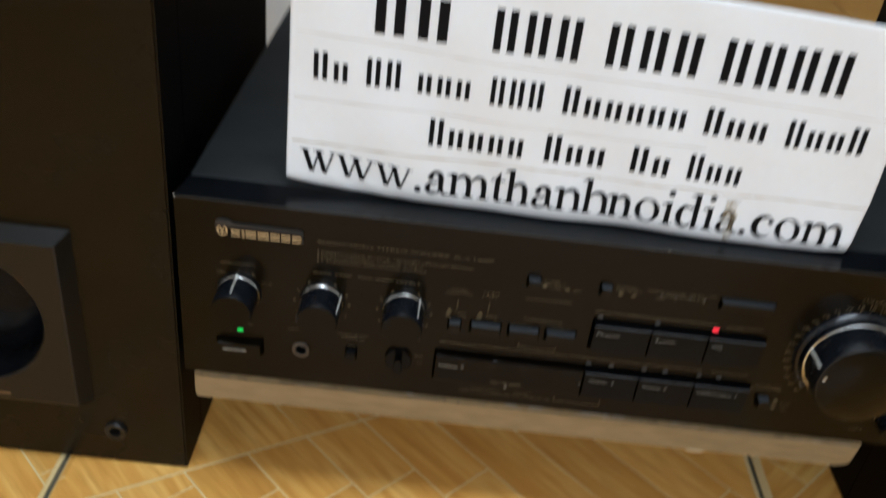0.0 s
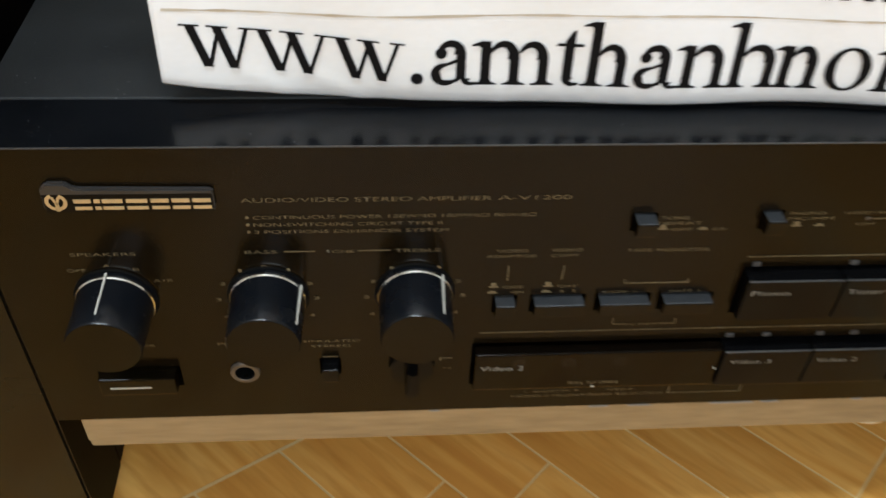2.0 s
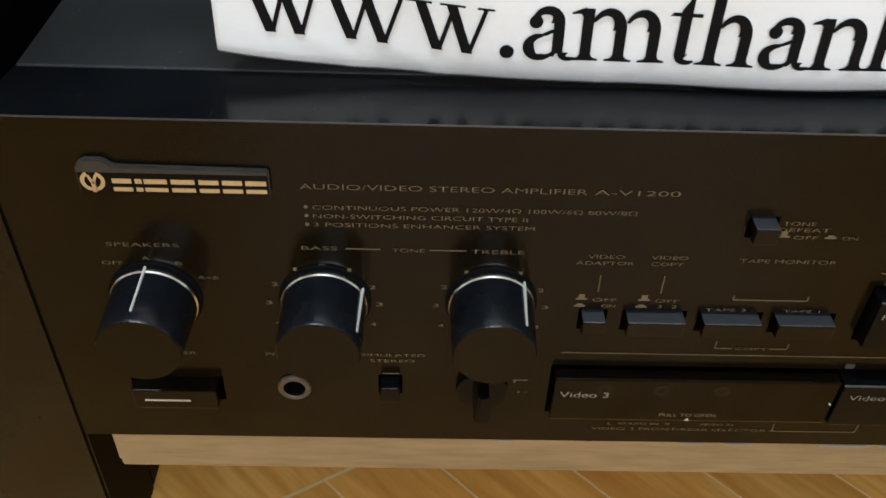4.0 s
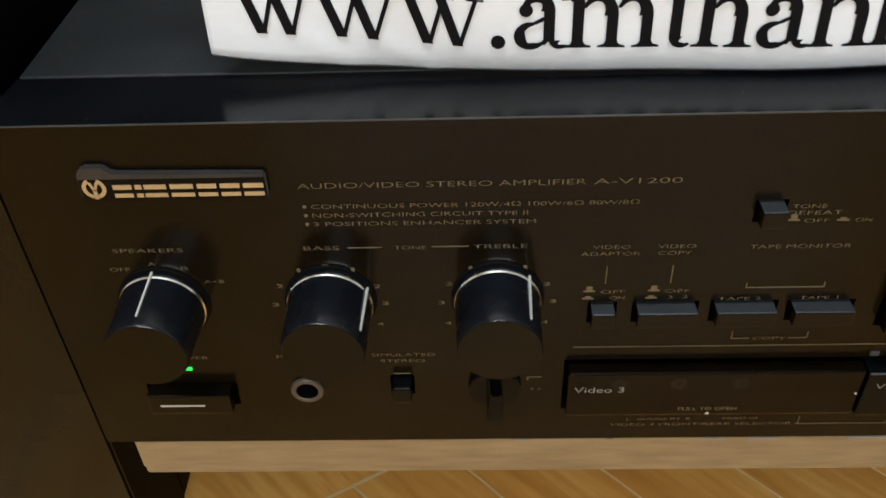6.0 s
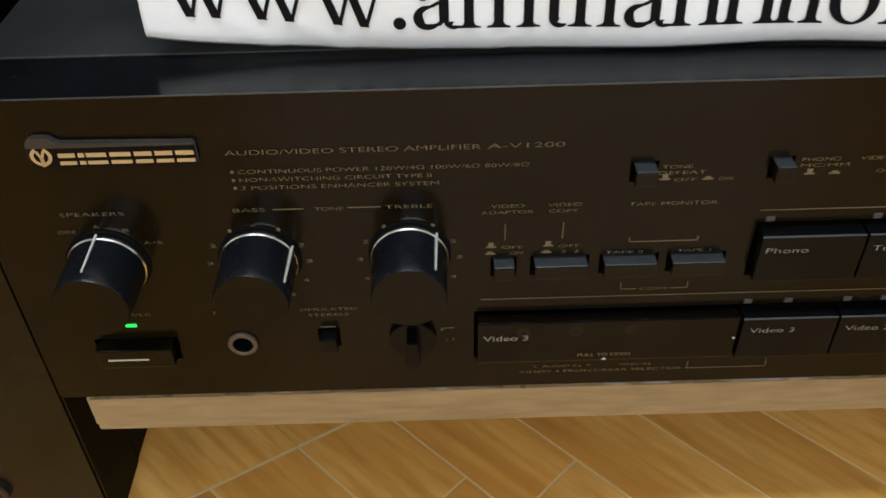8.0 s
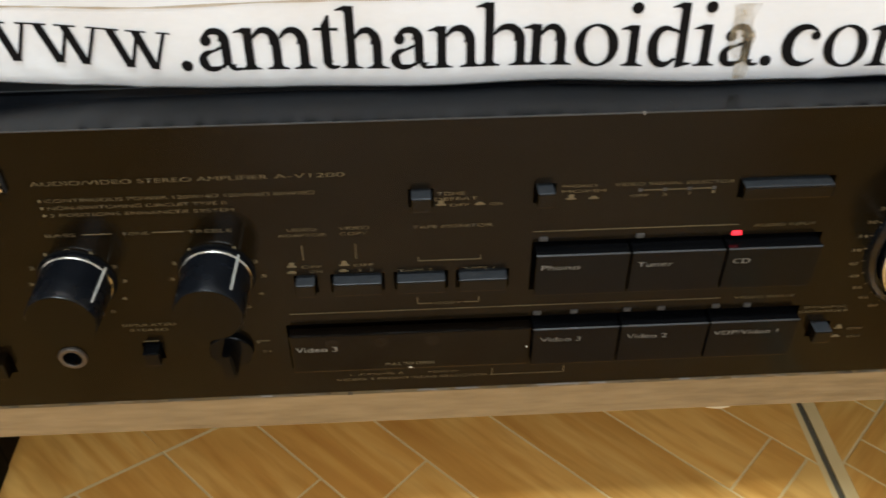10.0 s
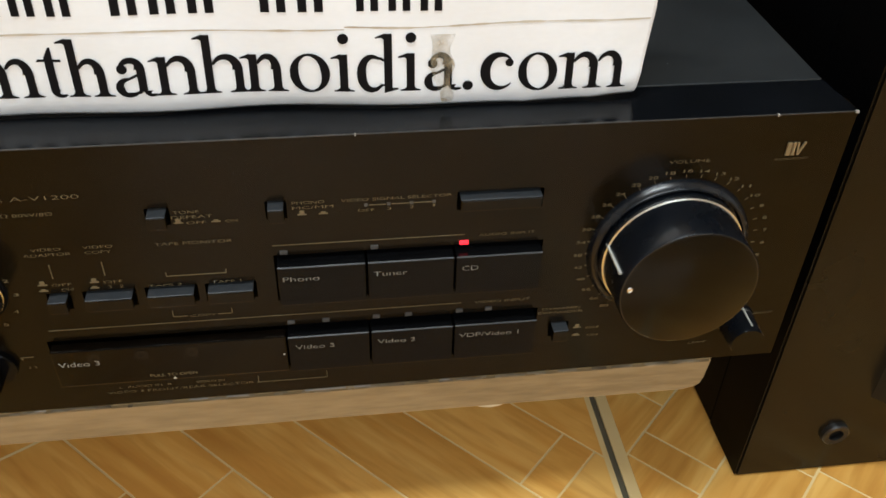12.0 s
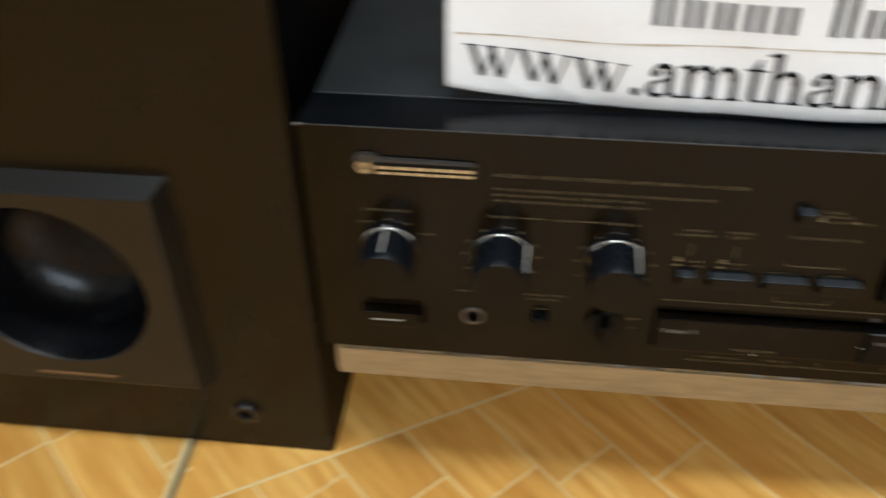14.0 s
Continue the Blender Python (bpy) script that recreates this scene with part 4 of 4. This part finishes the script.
def letter_shapes(ch, w):
    s2 = w - 0.15 - THICK
    if ch == ".":
        return [blob(w / 2, 0.115, 0.135)]
    if ch == "i":
        return stem_shape(0.16, 1.02) + [blob(0.16 + THICK * 0.55, 1.40, 0.135)]
    if ch in "nh":
        return stem_shape(0.16, 1.02 if ch == "n" else TALL) + [[(s2, 0), (s2 + THICK, 0), (s2 + THICK, 0.62), (s2, 0.62)], foot_serif(s2, s2 + THICK)] + arch(0.16 + THICK, s2 + THICK)
    if ch == "m":
        s1 = (0.16 + s2) / 2
        out = stem_shape(0.16, 1.02)
        for a, b in ((0.16, s1), (s1, s2)):
            out += [[(b, 0), (b + THICK, 0), (b + THICK, 0.62), (b, 0.62)], foot_serif(b, b + THICK)] + arch(a + THICK, b + THICK)
        return out
    if ch == "o":
        return bow(w / 2, 0.5, w / 2, 0.53, 8, 368, lambda f: THIN + (THICK - THIN + 0.02) * abs(math.cos(2 * math.pi * f)) ** 1.4, 44)
    if ch == "c":
        return bow(w * 0.52, 0.5, w * 0.52, 0.53, 42, 322, lambda f: THIN * 0.7 + (THICK + 0.01) * math.sin(math.pi * min(1.0, f * 1.02)) ** 1.1, 40) + [blob(w * 0.84, 0.75, 0.105)]
    if ch == "d":
        sx = w - 0.16 - THICK
        return bow(sx * 0.52, 0.48, sx * 0.54, 0.51, 52, 325, lambda f: THIN + (THICK - 0.03) * math.sin(math.pi * f) ** 1.1, 36) + stem_shape(sx, TALL, foot=False) + [[(sx, 0.02), (sx, -0.05), (sx + THICK + 0.15, 0.05), (sx + THICK + 0.15, 0.09), (sx + THICK, 0.10)], bar_shape(sx * 0.80, 0.12, sx + 0.04, 0.20, 0.10), bar_shape(sx * 0.80, 0.92, sx + 0.02, 0.80, 0.12)]
    if ch == "t":
        return [[(0.20, 0.16), (0.20 + THICK, 0.16), (0.20 + THICK, 1.30), (0.20 + THICK * 0.75, 1.30), (0.20, 1.04)], [(0.0, 0.93), (w * 0.90, 0.93), (w * 0.90, 1.0), (0.06, 1.0)]] + bow(0.20 + 0.22, 0.20, 0.22, 0.22, 180, 318, lambda f: THICK * (1 - f) * 0.95 + 0.05)
    if ch == "a":
        sx = w * 0.56
        out = [[(sx, 0.12), (sx + THICK, 0.12), (sx + THICK, 0.72), (sx, 0.72)]]
        out += bow(sx + THICK - w * 0.32, 0.70, w * 0.32, 0.32, 0, 165, lambda f: THICK * (1 - f) ** 1.3 + THIN * (1 + 0.8 * f))
        out += [blob(sx + THICK - w * 0.55, 0.72, 0.125)]
        out += bow(sx * 0.55, 0.235, sx * 0.55, 0.265, 75, 330, lambda f: THIN + (THICK - 0.05) * math.sin(math.pi * f) ** 1.1)
        out += [bar_shape(sx * 0.62, 0.455, sx + 0.05, 0.585, 0.16), bar_shape(sx * 0.95, 0.06, sx + 0.05, 0.16, 0.12)]
        return out + bow(sx + THICK + 0.10, 0.15, 0.20, 0.17, 180, 318, lambda f: 0.16 * (1 - f) + 0.05)
    # w: two thick falling strokes and two thin rising ones
    tops, lows = (0.135 * w, 0.51 * w, 0.91 * w), (0.345 * w, 0.70 * w)
    out = [bar_shape(tops[0], 1.0, lows[0], -0.02, THICK * 1.08), bar_shape(lows[0] + 0.03, -0.02, tops[1] + 0.04, 0.96, THIN * 1.5), bar_shape(tops[1] - 0.02, 1.0, lows[1], -0.02, THICK * 1.08), bar_shape(lows[1] + 0.03, -0.02, tops[2], 1.0, THIN * 1.5)]
    for a, b in ((0.0, 0.27), (0.365, 0.66), (0.80, 1.0)):
        out.append([(a * w, 0.955), (b * w, 0.955), (b * w, 1.0), (a * w, 1.0)])
    return out


def sign_letter(ch, x0, x1):
    """One printed letter between x0 and x1, in millimetres."""
    unit = X_HEIGHT * (0.90 if ch == "w" else 1.0)
    bm = bmesh.new()
    for shape in letter_shapes(ch, (x1 - x0) * mm / unit):
        bm.faces.new([bm.verts.new(on_sign(x0 * mm + x * unit, base_line(x0 * mm + x * unit) + y * unit, 0.0005)) for x, y in shape])
    bmesh.ops.recalc_face_normals(bm, faces=bm.faces[:])
    part("printed_letter", bm, M_INK, sign)


ADDRESS = [("w", -150.2, -131.4), ("w", -132.2, -111.6), ("w", -111.9, -92.2), (".", -90.6, -87.2), ("a", -85.3, -73.2), ("m", -74.0, -52.0), ("t", -52.4, -44.2), ("h", -45.0, -31.1), ("a", -30.5, -18.2), ("n", -19.1, -4.3), ("h", -5.4, 10.1),
           ("n", 8.2, 21.8), ("o", 22.5, 35.0), ("i", 36.0, 42.6), ("d", 43.5, 56.5), ("i", 57.0, 63.4), ("a", 64.6, 76.0), (".", 77.0, 80.4), ("c", 82.6, 93.6), ("o", 94.8, 107.6), ("m", 108.4, 131.3)]
for item in ADDRESS:
    sign_letter(*item)
M_TAPE = material("aged_clear_tape", (0.52, 0.43, 0.29), 0.35, stain=0.8, stain_scale=150, stain_colour=(0.30, 0.22, 0.12))
tape_nodes = M_TAPE.node_tree.nodes
tape_noise, tape_range, tape_place = tape_nodes.new("ShaderNodeTexNoise"), tape_nodes.new("ShaderNodeMapRange"), tape_nodes.new("ShaderNodeTexCoord")
tape_noise.inputs["Scale"].default_value = 210.0
tape_range.inputs["From Min"].default_value, tape_range.inputs["From Max"].default_value = 0.35, 0.7
tape_range.inputs["To Min"].default_value, tape_range.inputs["To Max"].default_value = 0.10, 0.55
M_TAPE.node_tree.links.new(tape_place.outputs["Object"], tape_noise.inputs["Vector"])
M_TAPE.node_tree.links.new(tape_noise.outputs["Fac"], tape_range.inputs[0])
M_TAPE.node_tree.links.new(tape_range.outputs[0], tape_nodes["Principled BSDF"].inputs["Alpha"])
tape = bmesh.new()
last = None
for k in range(25):
    f = k / 24
    z = 0.2125 + 0.0235 * f
    left, right = 0.0705 - 0.0045 * f ** 0.6 + 0.0007 * math.sin(9 * f), 0.0735 + 0.0008 * math.sin(14 * f)
    pair = (tape.verts.new(on_sign(left, z, 0.0008)), tape.verts.new(on_sign(right, z, 0.0008)))
    if last:
        tape.faces.new((last[0], pair[0], pair[1], last[1]))
    last = pair
part("tape_strip", tape, M_TAPE, sign, "faded brown strip of clear tape")


def bars(x0, x1, z0, z1, h, heights):
    """A word that is not spelled out: two plain upright bars for each letter, tall ones where its letters are tall."""
    n = len(heights)
    step = (x1 - x0) / n
    for k, up in enumerate(heights):
        for q in (0.16, 0.60):
            a = x0 + step * (k + q)
            zb = z0 + (z1 - z0) * (k + q) / n
            bm = bmesh.new()
            bm.faces.new([bm.verts.new(on_sign(x, z, 0.0003)) for x, z in ((a, zb), (a + step * 0.24, zb), (a + step * 0.24, zb + h * up), (a, zb + h * up))])
            part("plain_bar", bm, M_INK, sign)


CAP, LOW = 1.0, 0.68
for x0, x1, z0, z1, h, heights in (
        (-87.5, -37.5, 244.5, 243.9, 14.0, (CAP, LOW, LOW, LOW, LOW)), (-29.6, 3.5, 243.7, 243.5, 14.0, (CAP, LOW, LOW)), (13.6, 35.8, 243.7, 243.6, 13.6, (CAP, LOW)), (42.4, 71.6, 243.6, 243.2, 13.4, (CAP, LOW, LOW)),
        (-146.5, -126.6, 271.0, 270.8, 13.8, (CAP, LOW)), (-120.5, -101.1, 271.0, 270.7, 13.6, (CAP, CAP)), (-95.3, -67.1, 270.6, 270.2, 13.6, (LOW, LOW, LOW)), (-60.0, -31.8, 269.8, 269.5, 13.6, (CAP, CAP, CAP)),
        (-24.6, 38.4, 269.4, 268.4, 13.6, (CAP, LOW, LOW, LOW, LOW, LOW)), (44.7, 77.5, 268.0, 267.6, 13.6, (CAP, LOW, LOW)), (84.7, 126.5, 266.9, 266.4, 13.6, (CAP, LOW, LOW, CAP)),
        (-120.0, -79.0, 296.8, 296.5, 20.0, (CAP, CAP)), (-63.0, -17.8, 295.8, 295.2, 20.0, (CAP, CAP, CAP)), (-9.7, 38.7, 295.2, 294.8, 20.0, (CAP, CAP, CAP)), (44.8, 109.1, 294.6, 294.3, 20.5, (CAP, CAP, CAP, CAP))):
    bars(x0 * mm, x1 * mm, z0 * mm, z1 * mm, h * mm, heights)

# ---- tiled floor ----
floor = tagged(new("floor"), "glossy ceramic tiles printed as amber wooden planks", "floor", kind="structure")
SEAM_X, TILE = 0.1635, 0.4565
part("floor_bed", box(-2.65, 2.65, -2.65, 2.55, -0.05, -0.0012), M_SEAM, floor)


def clip(poly, a, b, c):
    """The part of a flat outline where a x + b y >= c."""
    out = []
    for k in range(len(poly)):
        p, q = poly[k], poly[(k + 1) % len(poly)]
        dp, dq = a * p[0] + b * p[1] - c, a * q[0] + b * q[1] - c
        if dp >= 0:
            out.append(p)
        if (dp >= 0) != (dq >= 0):
            f = dp / (dp - dq)
            out.append((p[0] + f * (q[0] - p[0]), p[1] + f * (q[1] - p[1])))
    return out


def slab(poly, z0, z1):
    bm = bmesh.new()
    lo = [bm.verts.new((x, y, z0)) for x, y in poly]
    hi = [bm.verts.new((x, y, z1)) for x, y in poly]
    bm.faces.new(hi)
    for k in range(len(poly)):
        bm.faces.new((lo[k], lo[(k + 1) % len(poly)], hi[(k + 1) % len(poly)], hi[k]))
    bmesh.ops.recalc_face_normals(bm, faces=bm.faces[:])
    return bm


def area(poly):
    return abs(sum(poly[k][0] * poly[(k + 1) % len(poly)][1] - poly[(k + 1) % len(poly)][0] * poly[k][1] for k in range(len(poly)))) / 2


GAP = 0.0015
SEAM_Y = 0.1850
NEAR = {(-1, 0), (0, 0), (1, 0), (-1, -1), (0, -1), (1, -1)}
for ti in range(-5, 6):
    for tj in range(-5, 6):
        x1 = SEAM_X + ti * TILE
        y1 = SEAM_Y + tj * TILE
        x0, y0 = x1 - TILE, y1 - TILE
        if x1 < -2.6 or x0 > 2.6 or y1 < -2.6 or y0 > 2.5:
            continue
        g = 0.0016
        rect = [(x0 + g, y0 + g), (x1 - g, y0 + g), (x1 - g, y1 - g), (x0 + g, y1 - g)]
        if (ti, tj) not in NEAR:
            part("floor_tile", slab(rect, -0.0012, 0.0), M_TILE, floor)
            continue
        part("tile_base", slab(rect, -0.0012, -0.00025), M_GROUT, floor)
        rnd = random.Random(100 * ti + tj)
        e = 0.0075 if ti == 1 else 0.002
        inner = [(x0 + e, y0 + 0.002), (x1 - 0.0045, y0 + 0.002), (x1 - 0.0045, y1 - 0.002), (x0 + e, y1 - 0.002)]
        shift = 0.0 if ti == 0 else (0.0225 if ti == 1 else 0.012)
        for k in range(-34, 35):
            c0, c1 = -0.040 + 0.0565 * k + shift, -0.040 + 0.0565 * (k + 1) + shift
            lie = 1 if ti != 1 else -1
            if lie < 0:
                c0, c1 = 0.144 + 0.056 * k, 0.144 + 0.056 * (k + 1)
            strip = clip(clip(inner, 1, lie, c0 + GAP * 0.6), -1, -lie, -(c1 - GAP * 0.6))
            if len(strip) < 3:
                continue
            if (ti, tj) == (0, 0) and k in (0, 1, 2, 3, 4):
                cuts = {0: [-0.062, 0.16], 1: [0.245], 2: [-0.15, 0.33], 3: [0.099, 0.125], 4: [0.26]}[k]
            elif ti == 1 and tj == 0:
                cuts = {0: [0.199, 0.225, 0.37], 1: [0.262, 0.288], -1: [0.255, 0.42]}.get(k, [0.21 + 0.03 * (k % 3), 0.40])
            else:
                start = rnd.uniform(-0.9, -0.7)
                cuts = [start + 0.17 * q + (0.026 if q % 3 == 0 else 0) for q in range(14)]
            ends = [-9.0, *sorted(cuts), 9.0]
            for a, b in zip(ends, ends[1:]):
                piece = clip(clip(strip, 1, -lie, a + GAP * 0.6), -1, lie, -(b - GAP * 0.6))
                if len(piece) >= 3 and area(piece) > 2e-5:
                    part("wood_piece", slab(piece, -0.00025, 0.0), M_TILE if lie > 0 else M_TILE_CROSS, floor)
# the long curved line across the planks beside the loudspeaker
def arc_y(x):
    return -0.0135 + 0.585 * (x + 0.256)


corner = [(-0.2880 + 0.0141 * k, arc_y(-0.2880 + 0.0141 * k) + 0.0012) for k in range(11)] + [(-0.1960, 0.0970), (-0.2800, 0.1810), (-0.2880, 0.1810)]
part("wood_piece", slab(corner, -0.00025, 0.00008), M_TILE, floor)
arc = bmesh.new()
last = None
for k in range(25):
    f = k / 24
    x = -0.290 + 0.190 * f
    y = arc_y(x)
    pair = (arc.verts.new((x + 0.0004, y - 0.0007, 0.00012)), arc.verts.new((x - 0.0004, y + 0.0007, 0.00012)))
    if last:
        arc.faces.new((last[0], pair[0], pair[1], last[1]))
    last = pair
part("curved_line", arc, M_GROUT, floor)
